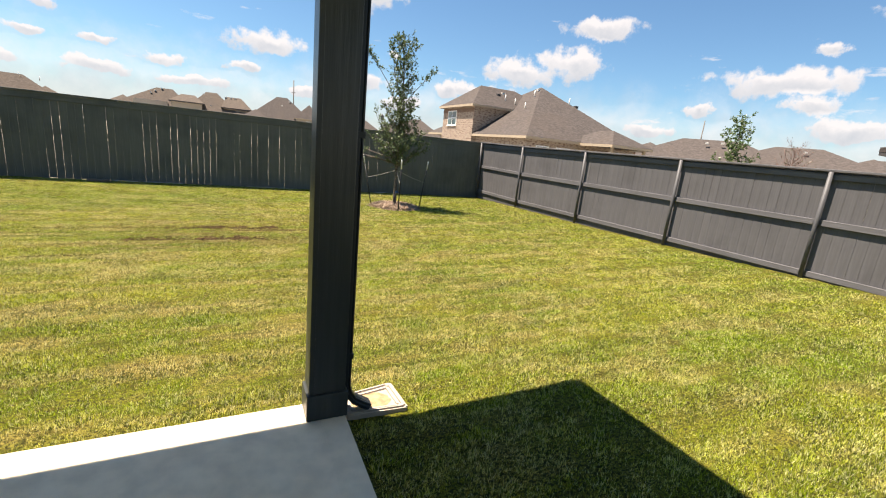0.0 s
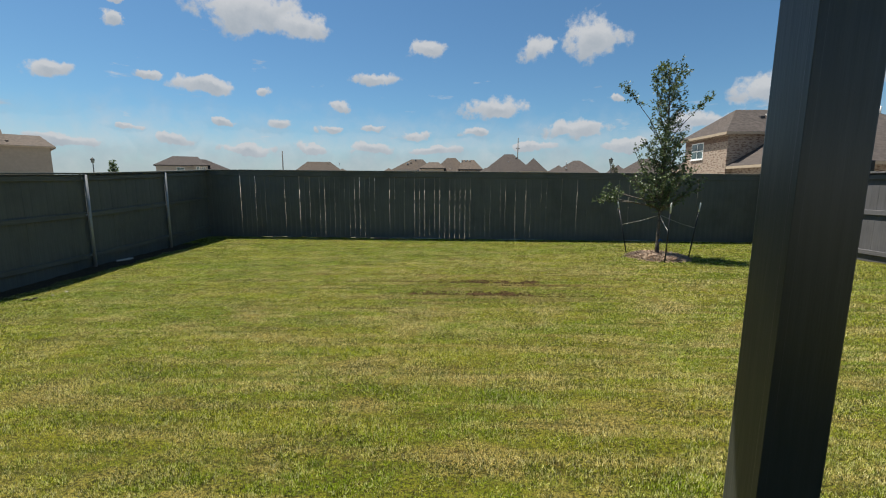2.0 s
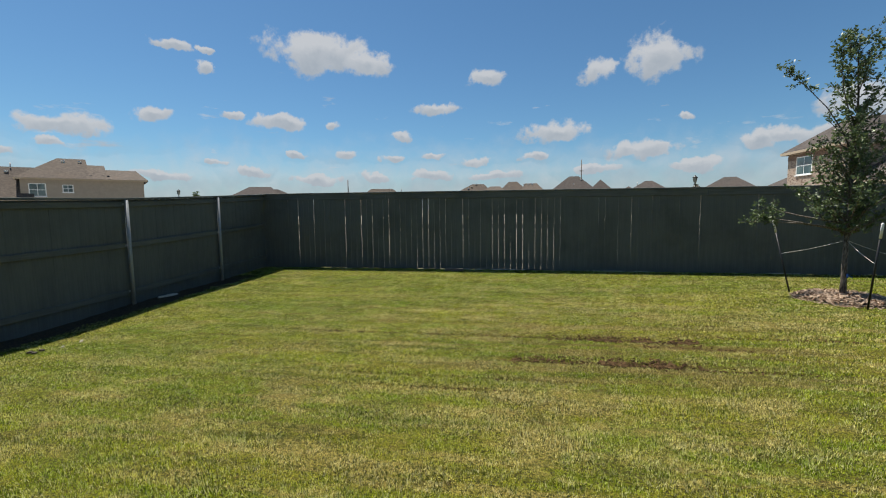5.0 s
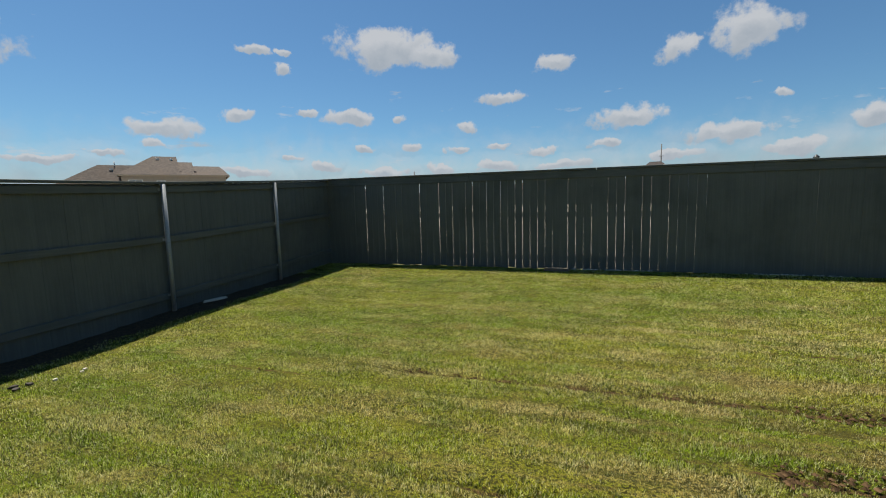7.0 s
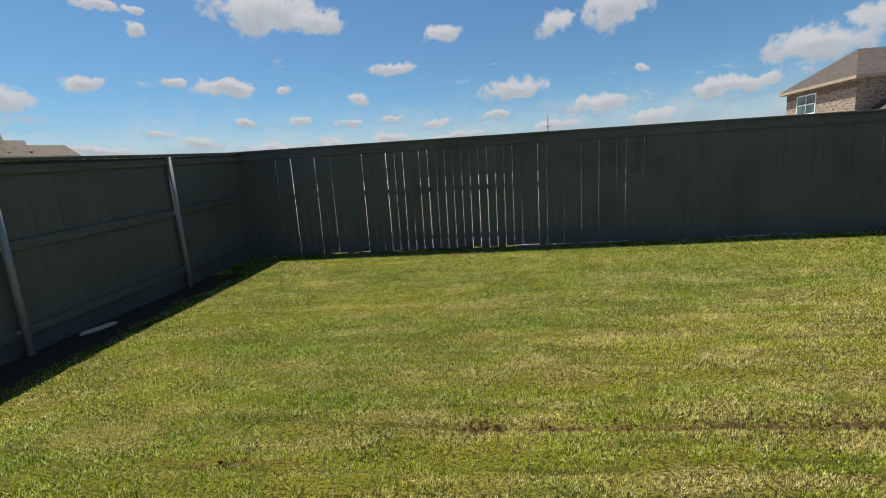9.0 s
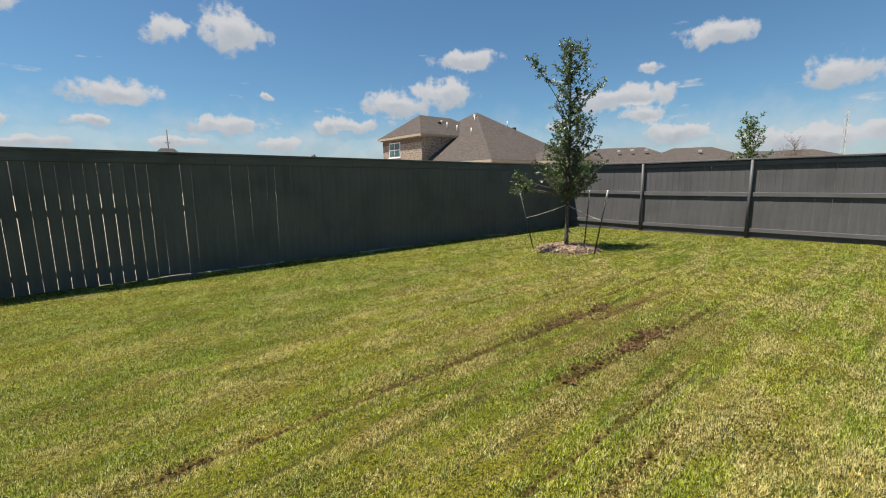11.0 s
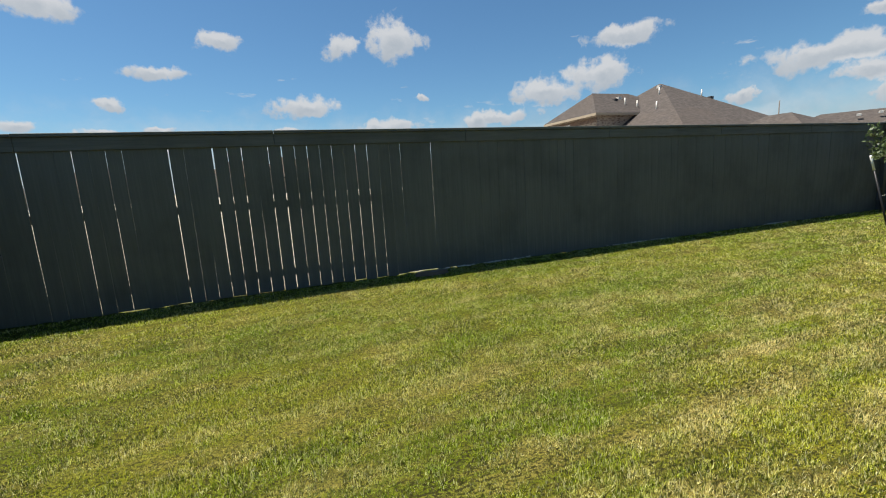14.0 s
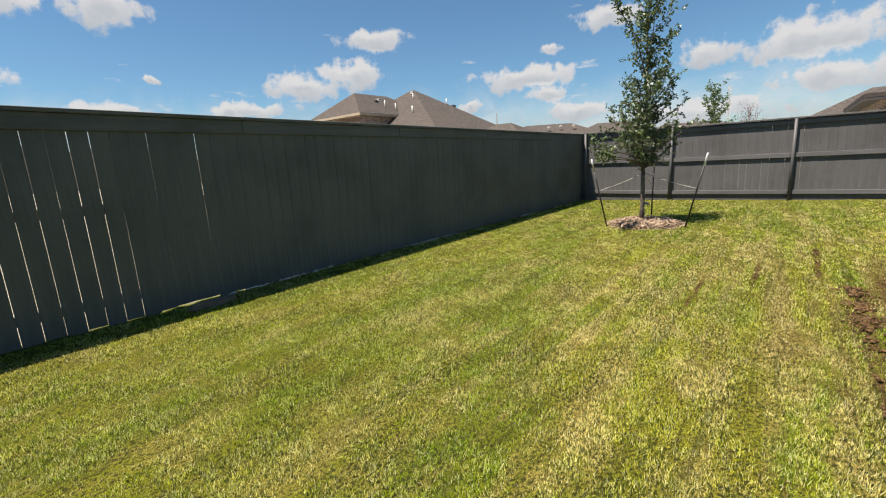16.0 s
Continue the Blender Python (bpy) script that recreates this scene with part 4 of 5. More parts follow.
# ---- houses beyond the fences ----
def hip_bm(x0, x1, y0, y1, eave, ridge, over=0.45, lip=0.16, shift=(0.0, 0.0), run=None, along=None):
    """A hipped roof over a box. shift moves the ridge's middle; run is its length."""
    bm = bmesh.new()
    x0, x1, y0, y1 = x0 - over, x1 + over, y0 - over, y1 + over
    w, d = x1 - x0, y1 - y0
    lo = [bm.verts.new(p) for p in ((x0, y0, eave), (x1, y0, eave), (x1, y1, eave), (x0, y1, eave))]
    up = [bm.verts.new((v.co.x, v.co.y, eave + lip)) for v in lo]
    cx, cy = (x0 + x1) / 2 + shift[0], (y0 + y1) / 2 + shift[1]
    half = (abs(w - d) if run is None else run) / 2
    if w >= d or along == "x":
        r = [bm.verts.new((cx - half, cy, ridge)), bm.verts.new((cx + half + 0.01, cy, ridge))]
        tops = ((up[0], up[1], r[1], r[0]), (up[1], up[2], r[1]), (up[2], up[3], r[0], r[1]), (up[3], up[0], r[0]))
    else:
        r = [bm.verts.new((cx, cy - half, ridge)), bm.verts.new((cx, cy + half + 0.01, ridge))]
        tops = ((up[0], up[1], r[0]), (up[1], up[2], r[1], r[0]), (up[2], up[3], r[1]), (up[3], up[0], r[0], r[1]))
    for f in tops:
        bm.faces.new(f)
    bm.faces.new(lo[::-1])
    for i in range(4):
        bm.faces.new((lo[i], lo[(i + 1) % 4], up[(i + 1) % 4], up[i]))
    return bm


def fascia_bm(x0, x1, y0, y1, eave, over=0.45):
    bm = bmesh.new()
    a, b, c, d = x0 - over - 0.02, x1 + over + 0.02, y0 - over - 0.02, y1 + over + 0.02
    for q in ((a, b, c, c + 0.03), (a, b, d - 0.03, d), (a, a + 0.03, c + 0.031, d - 0.031), (b - 0.03, b, c + 0.031, d - 0.031)):
        add_box(bm, *q, eave - 0.06, eave + 0.15)
    return bm


def add_window(parent, x, y, z, w, h, face, frame_mat=WHITE):
    """A window set on a wall; face is the wall's outward direction, 'w' or 's'."""
    turn = -math.pi / 2 if face == "w" else 0.0
    win = part("window", box_bm(-w / 2 - 0.06, w / 2 + 0.06, -0.03, 0.02, -0.06, h + 0.06), frame_mat, parent)
    win.matrix_basis = Matrix.Translation((x, y, z)) @ Matrix.Rotation(turn, 4, "Z")
    for i in (0, 1):
        part("pane", box_bm(-w / 2 + i * w / 2 + 0.03, -w / 2 + (i + 1) * w / 2 - 0.03, -0.036, -0.031, 0.02, h - 0.02), GLASS, win)
    part("meeting_bar", box_bm(-w / 2, w / 2, -0.044, -0.037, h * 0.48, h * 0.53), frame_mat, win)
    part("sill", box_bm(-w / 2 - 0.12, w / 2 + 0.12, -0.10, -0.031, -0.14, -0.061), frame_mat, win)


def add_vents(parent, spots):
    """Pipes and low box vents that stand up from the roof."""
    for x, y, z, kind in spots:
        if kind == "pipe":
            part("vent_pipe", tube_bm([(x, y, z - 0.3), (x, y, z + 0.55)], [0.06, 0.06], 8), VENT, parent, "pale roof pipe", True)
        else:
            part("box_vent", box_bm(x - 0.19, x + 0.19, y - 0.17, y + 0.17, z - 0.15, z + 0.12, 0.03), VENT if kind == "pale" else TRIM_DARK, parent)


def brick_house():
    """The large hipped brick house with a two-storey wing and a small porch."""
    h = thing("brick_house", pose(0, 0, 0), "large tan brick house with steep brown hipped roofs", "house")
    wall = part("wall", box_bm(21.4, 33.9, 29.3, 46.0, -0.3, 2.95), BRICK, h)
    wing = part("upper_wall", box_bm(20.88, 29.0, 37.75, 44.5, -0.29, 5.7), BRICK, h)
    part("roof", hip_bm(21.38, 34.1, 29.3, 48.0, 2.95, 8.75, 0.45, shift=(1.96, 0.9), run=0.3), ROOF_BROWN, h)
    part("wing_roof", hip_bm(20.88, 31.0, 37.75, 44.5, 5.7, 8.15, 0.4, run=4.2, shift=(-0.6, 0)), ROOF_BROWN, h)
    part("fascia", fascia_bm(21.38, 34.1, 29.3, 48.0, 2.95), TRIM_TAN, h)
    part("wing_fascia", fascia_bm(20.88, 29.0, 37.75, 44.5, 5.7, 0.4), TRIM_TAN, h)
    part("porch_roof", hip_bm(26.9, 30.8, 25.6, 31.0, 2.9, 4.3, 0.35), ROOF_BROWN, h)
    part("porch_fascia", fascia_bm(26.9, 30.8, 25.6, 31.0, 2.9, 0.35), TRIM_TAN, h)
    for x in (27.0, 30.7):
        part("porch_post", box_bm(x - 0.1, x + 0.1, 25.6, 25.8, -0.3, 2.88), TRIM_TAN, h)
    add_window(wing, 20.88, 42.3, 3.95, 1.9, 1.35, "w")
    add_window(wall, 23.0, 29.3, 0.9, 1.2, 1.5, "s")
    add_window(wall, 25.2, 29.3, 0.9, 1.4, 1.5, "s")
    # dentil course of dark brick under the wing's eaves
    part("brick_band", box_bm(20.855, 20.875, 37.74, 44.5, 5.15, 5.55), plain("dark_brick_band", (0.17, 0.11, 0.08), 0.9, 0, 9.0, 0.5, 0.3), h)
    def wing_top(y):
        return 5.86 + 0.607 * (y - 37.35)

    def main_top(x, y):
        return 3.11 + min(0.654 * (x - 20.93), 0.5346 * (y - 28.85))
    add_vents(h, [(x, y, wing_top(y), kind) for x, y, kind in ((25.0, 38.9, "pipe"), (25.9, 38.4, "pipe"), (24.6, 39.7, "dark"), (25.4, 40.1, "pale"))])
    add_vents(h, [(x, y, main_top(x, y), kind) for x, y, kind in ((27.6, 37.6, "pipe"), (25.2, 35.6, "pipe"), (28.9, 38.8, "pale"), (31.0, 36.2, "pipe"), (31.6, 35.8, "dark"))])


def plain_house(x, y, turn, label, blocks, wall_mat, roof_mat, windows=(), vents=(), trim=TRIM_TAN, bays=()):
    """A house made of hipped blocks: (x0, x1, y0, y1, eave, ridge) about its own middle, with local -y towards the yard.
    A block may go on with the two ends of its ridge. bays: pale wall boxes that stand out of the roofs."""
    h = thing("house", pose(x, y, 0, 0, 0, turn), label, "house", "houses beyond the fences")
    for i, (x0, x1, y0, y1, eave, ridge, *ends) in enumerate(blocks):
        part("wall", box_bm(x0, x1, y0, y1, -0.3 + 0.002 * i, eave + 0.02), wall_mat, h)
        if ends:
            roof = hip_bm(x0, x1, y0, y1, eave, ridge, shift=((ends[0] + ends[1] - x0 - x1) / 2, 0), run=ends[1] - ends[0], along="x")
        else:
            roof = hip_bm(x0, x1, y0, y1, eave, ridge)
        part("roof", roof, roof_mat, h)
        part("fascia", fascia_bm(x0, x1, y0, y1, eave), trim, h)
    for x0, x1, y0, y1, z0, z1 in bays:
        part("bay", box_bm(x0, x1, y0, y1, z0, z1), STUCCO_PALE, h, "pale wall panel")
    for wx, wy, wz, ww, wh in windows:
        add_window(h, wx, wy, wz, ww, wh, "s")
    add_vents(h, vents)
    return h


def polar(az, dist, from_x=-1.0, from_y=1.1):
    return from_x + dist * math.sin(radians(az)), from_y + dist * math.cos(radians(az))


def far_houses():
    brick_house()
    # two-storey house with a long flat flank and ridges that step down
    x, y = polar(-49.6, 70)
    plain_house(x, y, 49.6, "beige two-storey house with a long stepped brown roof",
                ((-5.85, 0.0, 0, 9, 5.55, 8.5, -2.7, 0.08), (-4.0, 1.7, 0.006, 9, 5.551, 7.78, -2.5, 1.95), (-3.0, 5.85, 0.012, 9, 5.552, 7.25, -1.0, 5.35), (-14.2, -5.2, -0.6, 9, 2.9, 7.2, -8.7, -4.6)),
                STUCCO, ROOF_TAN, ((-1.7, 0.0, 4.1, 0.9, 0.8), (-4.4, 0.0, 3.6, 1.4, 1.4)),
                ((-7.2, 3.3, 6.6, "pale"), (-6.9, 4.0, 7.1, "pipe"), (-2.1, 3.6, 8.05, "pale"), (-0.5, 3.6, 8.05, "pale"), (-0.3, 0.9, 6.15, "dark"), (0.5, 0.8, 6.1, "dark"), (1.0, 1.8, 6.5, "dark"), (1.7, 1.0, 6.15, "dark"), (2.2, 1.0, 6.15, "dark")))
    x, y = polar(-71.0, 108)
    plain_house(x, y, 71.0, "beige two-storey house with several dark hipped roofs",
                ((-5.8, 0.2, 0, 10, 6.1, 8.8, -2.8, -0.6), (-2.0, 4.4, 2.5, 10, 6.0, 8.6, 0.8, 1.9), (1.2, 7.4, 3.0, 10, 5.7, 7.9, 3.9, 5.0), (0.4, 6.5, -2.5, 4, 4.3, 5.8, 2.3, 5.3), (2.5, 9.0, -4.5, -0.5, 2.6, 3.3, 4.5, 7.0)),
                STUCCO_PALE, ROOF_GREY, ((-1.0, 0, 3.0, 0.6, 0.9), (2.2, -2.5, 2.9, 0.8, 0.8), (5.0, -2.5, 2.9, 1.2, 0.8)), ((-1.6, 4.6, 8.6, "pale"), (1.4, 5.5, 8.4, "pale"), (4.5, 5.5, 7.7, "pale")), TRIM_DARK)
    x, y = polar(-79.0, 112)
    plain_house(x, y, 79.0, "beige house with dark stepped roofs far off", ((-8, 4.5, 0, 11, 4.9, 7.2, -5, 1.5), (1.0, 7.2, -3, 6, 3.3, 5.0)), STUCCO, ROOF_GREY, ((2.5, -3, 1.9, 1.4, 1.2), (6.0, -3, 1.9, 0.8, 1.2)), (), TRIM_DARK)
    x, y = polar(-32.6, 122)
    plain_house(x, y, 32.6, "pale two-storey house with dark roof and trim far off",
                ((-8.0, 2.0, 0, 9, 5.5, 8.0, -4.6, 0.8), (-1.0, 8.2, 0.5, 8.5, 4.3, 7.4, 0.6, 2.4), (-0.3, 2.8, -1.6, 4, 5.6, 6.6), (-15.0, -8.5, 1, 8, 3.4, 4.1)),
                STUCCO_PALE, ROOF_GREY, ((0.65, -1.6, 4.1, 0.6, 1.2), (1.8, -1.6, 4.1, 0.6, 1.2), (-3.0, 0, 4.2, 1.6, 0.9)), (), TRIM_DARK)
    x, y = polar(-18.5, 120)
    plain_house(x, y, 18.5, "tan one-storey house with a broad hipped roof", ((-8.5, 7.5, 0, 10, 2.9, 7.4), (2.0, 9.3, -2, 7, 2.8, 5.6), (-13, -8, 0, 8, 2.8, 5.1)),
                STUCCO, ROOF_TAN, (), ((2.0, 4.4, 7.2, "pipe"), (5.0, 4.0, 6.8, "pipe")))
    x, y = polar(-6.6, 110)
    plain_house(x, y, 6.6, "tan house with a pale bay in its hipped roof", ((-8, 6, 0, 10, 3.4, 7.9, -0.6, 2.4), (-10.0, -3.0, 1.0, 9, 3.0, 5.6)), STUCCO, ROOF_TAN, (),
                ((-1.6, 3.2, 6.7, "pale"), (-0.8, 3.8, 7.2, "pale"), (0.4, 4.6, 7.8, "pale")), TRIM_DARK, ((-4.6, 1.3, -0.8, 3.0, 2.0, 5.05),))
    x, y = polar(-1.2, 106)
    plain_house(x, y, 1.2, "tan house with stepped hipped roofs and dark trim", ((-5.8, 4.4, 0, 10, 3.4, 8.1, -1.9, 0.2), (1.4, 6.6, 1, 9, 5.0, 7.6, 2.0, 5.0), (-8.0, -2.6, -1, 6, 5.2, 6.9, -6.4, -4.0), (3.0, 8.6, -0.5, 6, 3.6, 5.0)), STUCCO, ROOF_TAN, (),
                ((1.9, 4.4, 7.4, "pale"), (2.9, 4.4, 7.4, "pale"), (3.8, 4.4, 7.4, "pale"), (-1.0, 1.6, 5.2, "pale"), (0.2, 1.2, 4.6, "pale")), TRIM_DARK)
    x, y = polar(7.0, 101)
    plain_house(x, y, -7.0, "tan two-storey house with a steep brown roof", ((-8.6, 4.5, 0, 11, 3.4, 8.7), (1.0, 6.4, -0.6, 8, 4.3, 7.6), (-10.5, -4, -1.5, 8, 2.9, 5.4)), STUCCO, ROOF_BROWN, ((3.5, -0.6, 2.8, 0.7, 1.1),), ((-2.0, 3.4, 6.8, "pale"), (-0.4, 4.4, 7.9, "pale"), (-4.0, 2.6, 5.6, "pale")))
    x, y = polar(14.3, 99)
    plain_house(x, y, -14.3, "brown hipped one-storey house far off", ((-6.0, 6.4, 0, 11, 2.9, 7.0), (-7.5, 0, 2, 11, 3.0, 6.0)), STUCCO, ROOF_BROWN, (), ((-2.0, 3.6, 6.2, "pipe"), (-2.0, 2.2, 5.2, "pale")))
    x, y = polar(22.7, 96)
    plain_house(x, y, -22.7, "brown hipped one-storey house far off", ((-7.0, 6.0, 0, 11, 2.9, 7.0), (-9, -3, 2, 10, 2.9, 5.8)), STUCCO, ROOF_BROWN)
    x, y = polar(28.0, 92)
    plain_house(x, y, -28.0, "brown hipped one-storey house far off", ((-6.0, 6.0, 0, 11, 2.9, 6.4),), STUCCO, ROOF_BROWN)
    # to the east, over the sunlit fence
    plain_house(52.0, 33.0, -58.0, "low house with a broad brown hipped roof", ((-10.5, 8.0, 0, 12, 2.7, 5.9), (-12.0, -4.0, -1, 8, 2.7, 4.9)), STUCCO, ROOF_BROWN, (), ((-1.5, 3.6, 5.3, "pale"), (0.2, 3.7, 5.4, "pale"), (2.0, 3.7, 5.4, "pale")))
    plain_house(56.0, 25.5, -65.0, "low house with a broad brown hipped roof", ((-9.5, 7.0, 0, 12, 2.7, 5.6), (1.0, 9.5, -0.5, 8, 2.7, 4.8)), STUCCO, ROOF_BROWN, (), ((-0.5, 3.6, 5.0, "pale"),))
    plain_house(60.0, 18.0, -73.0, "low house with a brown hipped roof", ((-9.0, 8.0, 0, 11, 2.6, 4.8),), STUCCO, ROOF_BROWN)
    plain_house(42.0, 1.6, -93.0, "low house with a mottled brown roof", ((-7.5, 5.0, 0, 10, 2.2, 5.4), (-2.0, 9.0, -1.0, 8, 2.2, 4.3)), STUCCO, ROOF_BROWN)
    # the neighbour's eaves close by
    n = thing("neighbour_house", pose(18.1, 6.3, 0), "neighbouring brick house with a dark shingled roof", "house")
    part("wall", box_bm(0.35, 9.0, -9.0, -0.35, -0.3, 2.75), BRICK, n)
    part("roof", hip_bm(0.4, 9.0, -9.0, -0.4, 2.76, 4.5, 0.55, 0.14), ROOF_GREY, n)
    part("soffit", box_bm(-0.14, 9.5, -9.5, 0.14, 2.66, 2.755), TRIM_DARK, n)


far_houses()


def utility_pole(x, y, h, arm=False):
    p = thing("utility_pole", pose(x, y, -0.2), "thin weathered utility pole far off", "pole", "utility poles")
    part("shaft", tube_bm([(0, 0, 0), (0, 0, h)], [0.26, 0.2], 8), POLE_WOOD, p, smooth=True)
    if arm:
        part("crossarm", box_bm(-0.9, 0.9, -0.1, 0.1, h * 0.78, h * 0.78 + 0.22), POLE_WOOD, p)


utility_pole(24.4, 210.7, 23.6, True)
x, y = polar(-23.1, 190)
utility_pole(x, y, 14.6)
x, y = polar(55.6, 215, 0, 0)
utility_pole(x, y, 23.0)


def lattice_mast(x, y, h):
    p = thing("radio_mast", pose(x, y, -0.2), "thin pale lattice mast far off", "mast")
    for i in range(3):
        a = i * 2.0944
        part("leg", tube_bm([(0.5 * math.cos(a), 0.5 * math.sin(a), 0), (0.3 * math.cos(a), 0.3 * math.sin(a), h)], [0.05, 0.05], 5), VENT, p)
    for k in range(14):
        z = h * k / 14
        bm = bmesh.new()
        for i in range(3):
            a, b = i * 2.0944, (i + 1) * 2.0944
            add_tube(bm, [(0.48 * math.cos(a), 0.48 * math.sin(a), z), (0.46 * math.cos(b), 0.46 * math.sin(b), z + h / 14)], [0.03, 0.03], 4)
        part("brace", bm, VENT, p)


lattice_mast(131.0, 23.0, 16.5)


def street_lamp(x, y, h):
    p = thing("street_lamp", pose(x, y, -0.1), "black post-top street lamp far off", "lamp", "street lamps")
    part("pole", tube_bm([(0, 0, 0), (0, 0, 0.9), (0, 0, 1.0), (0, 0, h - 0.75)], [0.13, 0.12, 0.07, 0.055], 10), BLACK_IRON, p, smooth=True)
    part("lantern", tube_bm([(0, 0, h - 0.75), (0, 0, h - 0.7), (0, 0, h - 0.28)], [0.10, 0.15, 0.22], 8), GLASS, p, "glass lantern body")
    part("hood", tube_bm([(0, 0, h - 0.28), (0, 0, h - 0.2), (0, 0, h - 0.08), (0, 0, h)], [0.27, 0.2, 0.07, 0.015], 10), BLACK_IRON, p, smooth=True)


x, y = polar(18.75, 52)
street_lamp(x, y, 4.7)
x, y = polar(-41.7, 72)
street_lamp(x, y, 4.8)


# ---- small things on the ground ----
def litter():
    rng = random.Random(4)

    def slab_piece(name, x, y, lx, ly, lz, turn, mat, label, category):
        bm = bmesh.new()
        n = 9
        rim = [(lx * math.cos(6.283 * k / n) * rng.uniform(0.8, 1.1), ly * math.sin(6.283 * k / n) * rng.uniform(0.8, 1.1)) for k in range(n)]
        lo = [bm.verts.new((a, b, 0)) for a, b in rim]
        up = [bm.verts.new((a * 0.9, b * 0.9, lz * rng.uniform(0.8, 1.1))) for a, b in rim]
        bm.faces.new(lo[::-1])
        bm.faces.new(up)
        for k in range(n):
            bm.faces.new((lo[k], lo[(k + 1) % n], up[(k + 1) % n], up[k]))
        solid(name, bm, mat, label, category, Matrix.Translation((x, y, float(ground_z(x, y)) + 0.012)) @ Matrix.Rotation(turn, 4, "Z"))
    slab_piece("flat_stone", -2.86, 12.64, 0.26, 0.07, 0.05, 0.05, STONE, "flat grey stone lying against the fence foot", "stone")
    # first pale scrap takes the place of sun shining under the fence
    slab_piece("sun_bright_scrap", -7.82, 9.44, 0.21, 0.05, 0.03, 1.35, LITTER_AND_SUN, "pale scrap beside the west fence, its colour brightened for sun", "wood scrap")
    slab_piece("sun_bright_scrap", -7.66, 4.9, 0.12, 0.04, 0.03, 1.2, LITTER_AND_SUN, "pale scrap beside the west fence, its colour brightened for sun", "wood scrap")
    for x, y in ((-6.76, 6.98), (-6.68, 6.91), (-6.72, 6.72)):
        slab_piece("pebble", x, y, 0.022, 0.016, 0.014, rng.uniform(0, 3), LITTER_AND_SUN, "small white pebble in the grass", "pebble")
    # dark lumps added in place of a ragged grass tuft
    for x, y in ((-6.90, 6.62), (-6.98, 6.55), (-6.84, 6.50)):
        slab_piece("clod", x, y, 0.04, 0.025, 0.016, rng.uniform(0, 3), DARK_LUMP, "dark lump in place of a ragged tuft at the lawn edge", "clod")
    # pale scraps along the fence foot, their colour brightened for sun under the boards
    verts, faces = [], []
    for _ in range(900):
        x = rng.uniform(-7.9, 7.4)
        if not (-2.6 < x < -1.2 or 0.2 < x < 1.5 or 3.9 < x < 4.6) or rng.random() < 0.35:
            continue
        y = 12.865 + rng.gauss(0, 0.012)
        z = float(ground_z(x, y)) + 0.012
        s = rng.uniform(0.008, 0.022)
        k = len(verts)
        verts += [(x - s * 1.6, y - s * 0.5, z), (x + s * 1.6, y - s * 0.5, z), (x + s, y + s * 0.5, z), (x - s, y + s * 0.5, z), (x, y, z + s * 0.8)]
        faces += [(k, k + 1, k + 4), (k + 1, k + 2, k + 4), (k + 2, k + 3, k + 4), (k + 3, k, k + 4)]
    me = bpy.data.meshes.new("gravel")
    me.from_pydata(verts, [], faces)
    me.materials.append(LITTER_AND_SUN)
    tagged(new("gravel", me), "pale scraps along the fence foot, brightened for the sun under it", "gravel", kind="stuff")


litter()


def soil_clods():
    """Loose crumbs of earth thrown up along the bare streaks."""
    rng = random.Random(19)
    verts, faces = [], []
    for x0, x1, y0, w in RUTS:
        strong = w > 0.045
        for _ in range(int((x1 - x0) * (560 if strong else 2400 * w))):
            x, y = rng.uniform(x0 - 0.05, x1 + 0.05), y0 + rng.gauss(0, w * (0.95 if strong else 0.8))
            if math.sin(x * 9.0 + 2.5 * math.sin(x * 4.1)) < -0.35 and rng.random() < 0.8:
                continue
            r = rng.uniform(0.004, 0.012) * (1.35 if strong else 1.0)
            z = float(ground_z(x, y)) - 0.004 + (0.006 if abs(y - y0) > w else -0.006)
            k = len(verts)
            for dx, dy, dz in ((1, 0, 0), (0, 1, 0), (-1, 0, 0), (0, -1, 0), (0, 0, 1), (0, 0, -1)):
                q = r * rng.uniform(0.7, 1.4)
                verts.append((x + dx * q * 1.25, y + dy * q, z + 0.6 * r + dz * q * 0.8))
            faces += [(k + i, k + (i + 1) % 4, k + 4) for i in range(4)] + [(k + (i + 1) % 4, k + i, k + 5) for i in range(4)]
    me = bpy.data.meshes.new("soil_crumbs")
    me.from_pydata(verts, [], faces)
    me.materials.append(SOIL_CRUMB)
    tagged(new("soil_crumbs", me), "dark brown crumbs of earth along bare streaks in the lawn", "soil", kind="stuff")


soil_clods()


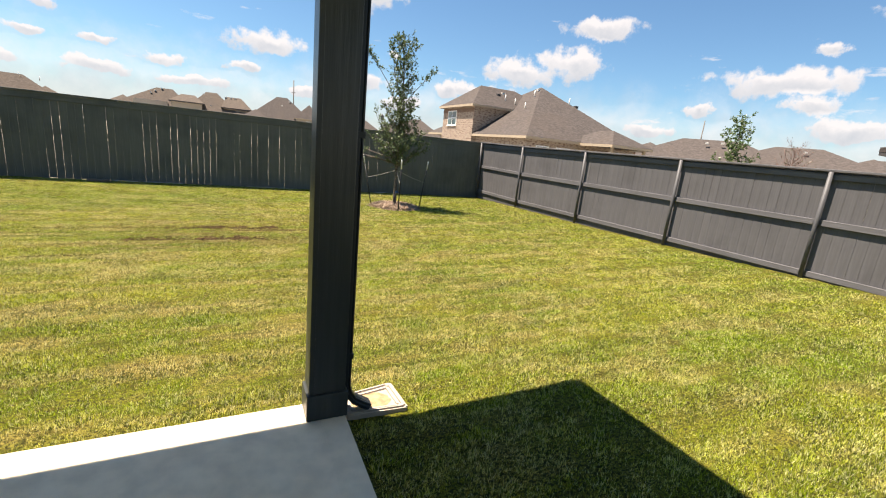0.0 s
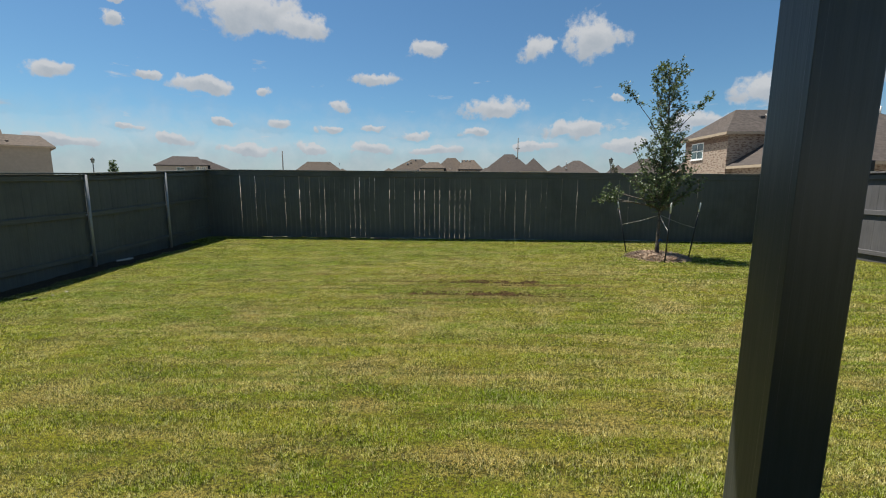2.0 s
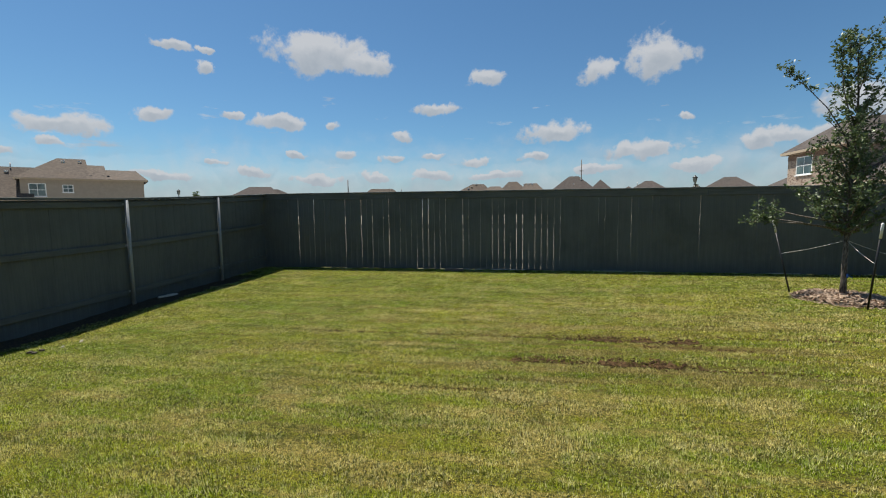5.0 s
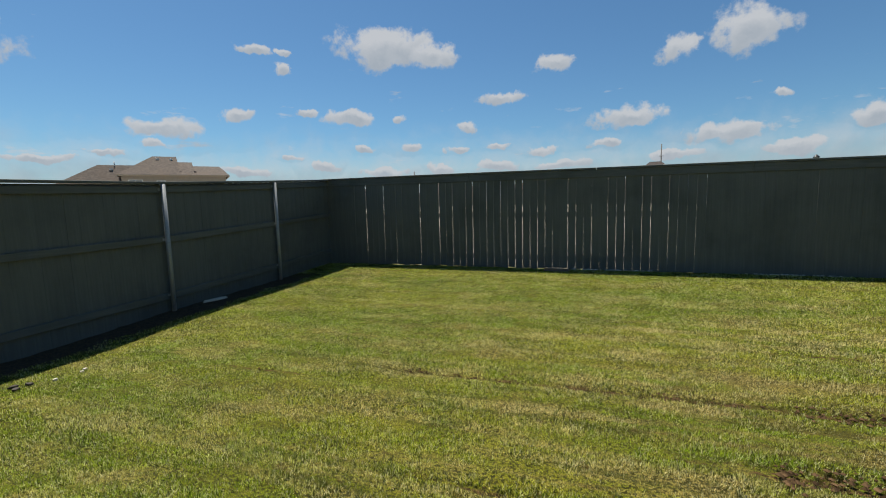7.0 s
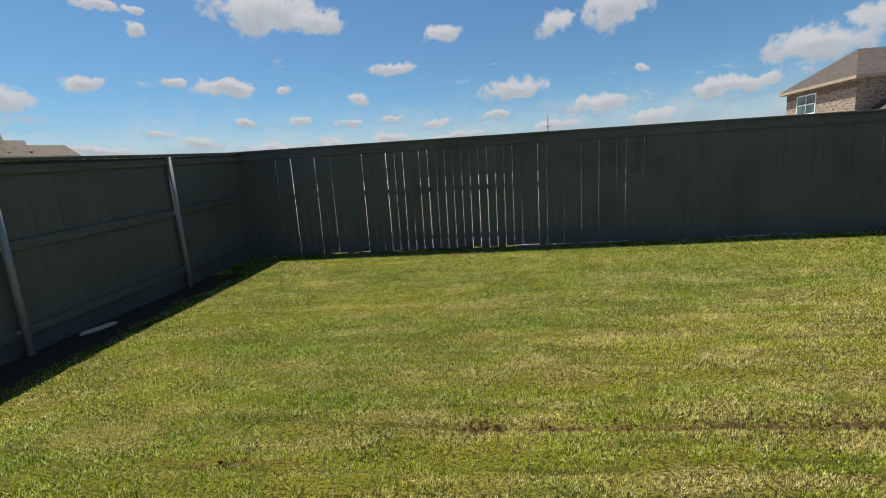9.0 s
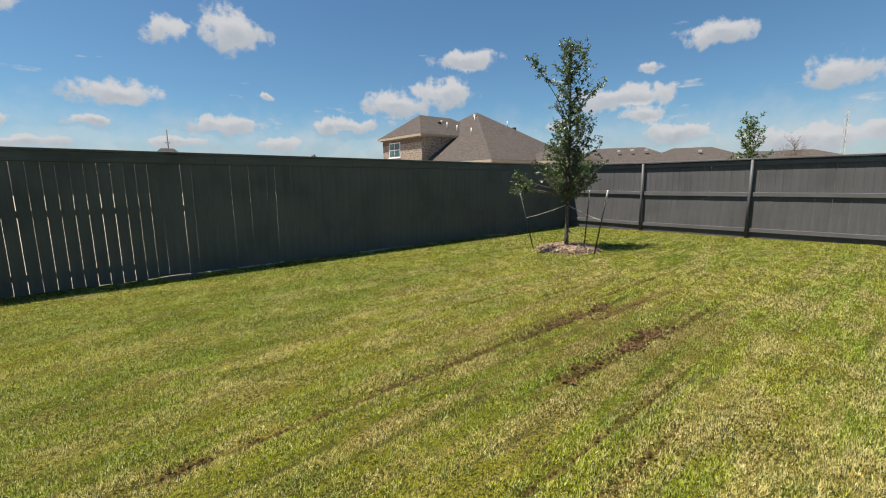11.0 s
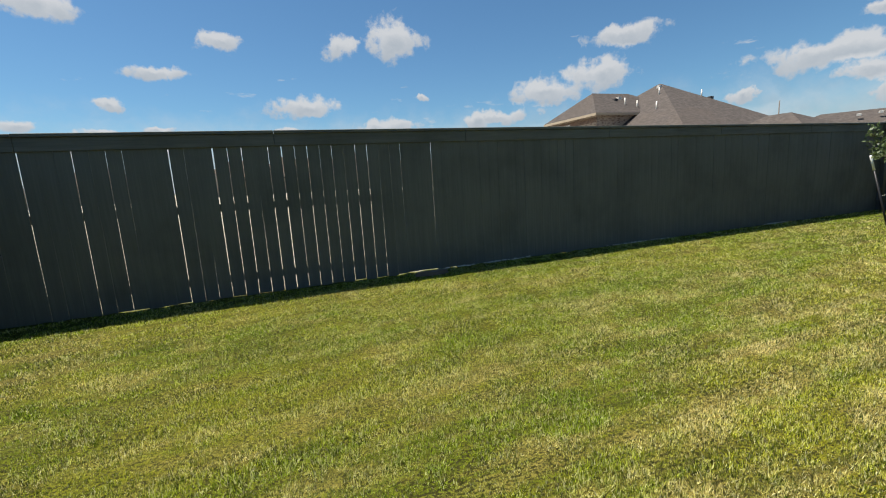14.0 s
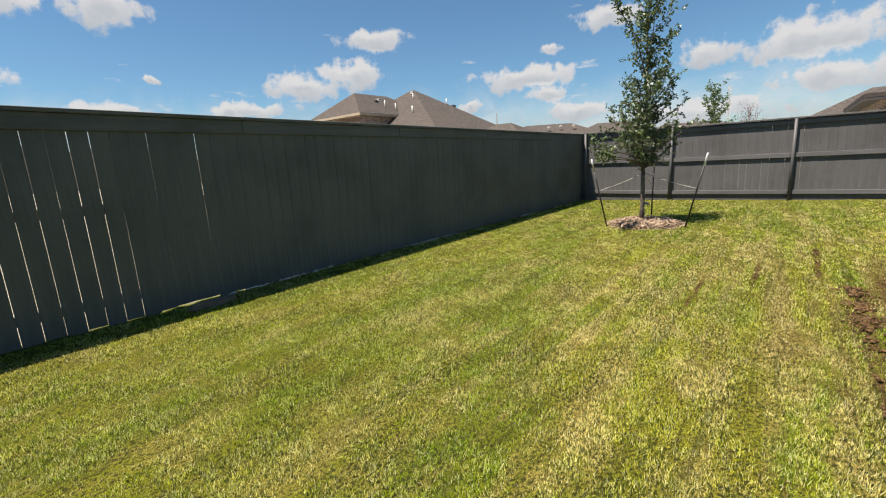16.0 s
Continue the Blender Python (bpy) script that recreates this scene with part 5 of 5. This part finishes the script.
# ---- grass ----
def build_grass():
    """Short mown blades over the yard, thickest along the stretch that is walked."""
    rng = np.random.default_rng(12)

    # the middle of the lawn that is passed closest, and how far a place lies from it
    line = np.array([(1.3, 1.9), (-1.2, 3.6), (-2.9, 6.2), (-3.2, 7.2), (-3.4, 9.4)])

    def off_line(x, y):
        best = np.full(len(x), 99.0)
        for (ax, ay), (bx, by) in zip(line, line[1:]):
            ex, ey = bx - ax, by - ay
            s = np.clip(((x - ax) * ex + (y - ay) * ey) / (ex * ex + ey * ey), 0, 1)
            best = np.minimum(best, np.hypot(x - ax - s * ex, y - ay - s * ey))
        return best
    full = 25000.0
    area = 16.8 * 12.4
    tufts = int(full * area / 12)
    cx, cy = np.repeat(rng.uniform(-8.1, 8.7, tufts), 12), np.repeat(rng.uniform(0.46, 12.86, tufts), 12)
    tall = np.repeat(rng.uniform(0.7, 1.35, tufts), 12)
    out_x, out_y = rng.normal(0, 0.011, len(cx)), rng.normal(0, 0.011, len(cx))
    x, y = cx + out_x, np.minimum(cy + out_y, 12.83)
    d = np.maximum(off_line(x, y) - 1.7, 0)
    share = 1 / (1 + (d / 1.5) ** 1.5)
    pick = rng.random(len(x)) < share
    x, y, share, tall, out_x, out_y = x[pick], y[pick], share[pick], tall[pick], out_x[pick], out_y[pick]
    width = np.minimum(0.0039 * share ** -0.57, 0.0150)
    keep = ~((x > -2.66) & (x < 0.56) & (y < 2.19))
    keep &= ~((x > 0.5) & (x < 0.92) & (y > 1.98) & (y < 2.28)) & ~((x < -2.53) & (x > -2.95) & (y > 1.98) & (y < 2.28))
    keep &= (x > -8.04 + 0.002 * (12.9 - y)) & (x < 7.52 + 0.066 * (12.9 - y) - np.where(y < 10.0, 0.13 + 0.07 * np.sin(y * 3.7) + 0.10 * rng.random(len(x)), 0.0))
    keep &= np.hypot(x - TREE.x, y - TREE.y + 0.05) > 0.56 + 0.05 * rng.random(len(x))
    # thin in the ruts, none beside the left fence, thin spots elsewhere
    keep &= rng.random(len(x)) > 0.85 * rut_depth(x, y) * (0.55 + 0.45 * np.sin(x * 9.0 + 2.5 * np.sin(x * 4.1)))
    keep &= ~((x < -7.56 + 0.08 * np.sin(y * 2.3) + 0.05 * np.sin(y * 7.1) + 0.22 * rng.random(len(x))) & (y < 11.7))
    clump = np.sin(x * 7.3 + 2.0 * np.sin(y * 3.1)) * np.sin(y * 8.1 + 1.7 * np.sin(x * 2.7))
    # rows left by the mower, along x
    row = np.sin(y * 15.1 + 0.9 * np.sin(x * 0.7) + 2.1) + np.sin(y * 8.3 + 1.3 * np.sin(x * 0.45 + 1.0)) + 0.7 * np.sin(y * 23.7 + 1.1 * np.sin(x * 1.3))
    row = row * (0.55 + 0.45 * np.sin(x * 0.8 + y * 0.5))
    ragged = 0.6 + 0.4 * np.sin(x * 11.0 + 3 * np.sin(y * 9.0))
    keep &= rng.random(len(x)) > 0.6 * ragged * np.clip(-row - 0.7, 0, 1)
    x, y, width, clump, row, tall, out_x, out_y = (v[keep] for v in (x, y, width, clump, row, tall, out_x, out_y))
    n = len(x)
    h = tall * rng.uniform(0.010, 0.026, n) * (1 + 0.1 * clump + 0.16 * row)
    edge = ((np.abs(x + 2.6) < 0.12) & (y < 2.3)) | ((x > 0.5) & (x < 0.66) & (y < 2.3))
    h = np.where(edge, h * 1.5, h)
    lean, lean_dir = np.abs(rng.normal(0.62, 0.40, n)).clip(0, 1.3), np.arctan2(out_y, out_x) + rng.normal(0, 0.9, n)
    turn = lean_dir + np.pi / 2 + rng.normal(0, 0.5, n)
    z = ground_z(x, y) - 0.004 - 0.022 * rut_depth(x, y)
    dx, dy = np.cos(turn) * width / 2, np.sin(turn) * width / 2
    co = np.empty((n, 3, 3), np.float32)
    co[:, 0] = np.stack([x - dx, y - dy, z], 1)
    co[:, 1] = np.stack([x + dx, y + dy, z], 1)
    co[:, 2] = np.stack([x + h * np.sin(lean) * np.cos(lean_dir), y + h * np.sin(lean) * np.sin(lean_dir), z + h * np.cos(lean) + 0.004], 1)
    me = bpy.data.meshes.new("grass")
    me.vertices.add(n * 3)
    me.vertices.foreach_set("co", co.ravel())
    me.loops.add(n * 3)
    me.loops.foreach_set("vertex_index", np.arange(n * 3, dtype=np.int32))
    me.polygons.add(n)
    me.polygons.foreach_set("loop_start", np.arange(0, n * 3, 3, dtype=np.int32))
    me.update(calc_edges=False)
    me.materials.append(BLADE)
    tagged(new("grass", me), "short mown yellow-green grass", "grass", kind="stuff")


build_grass()
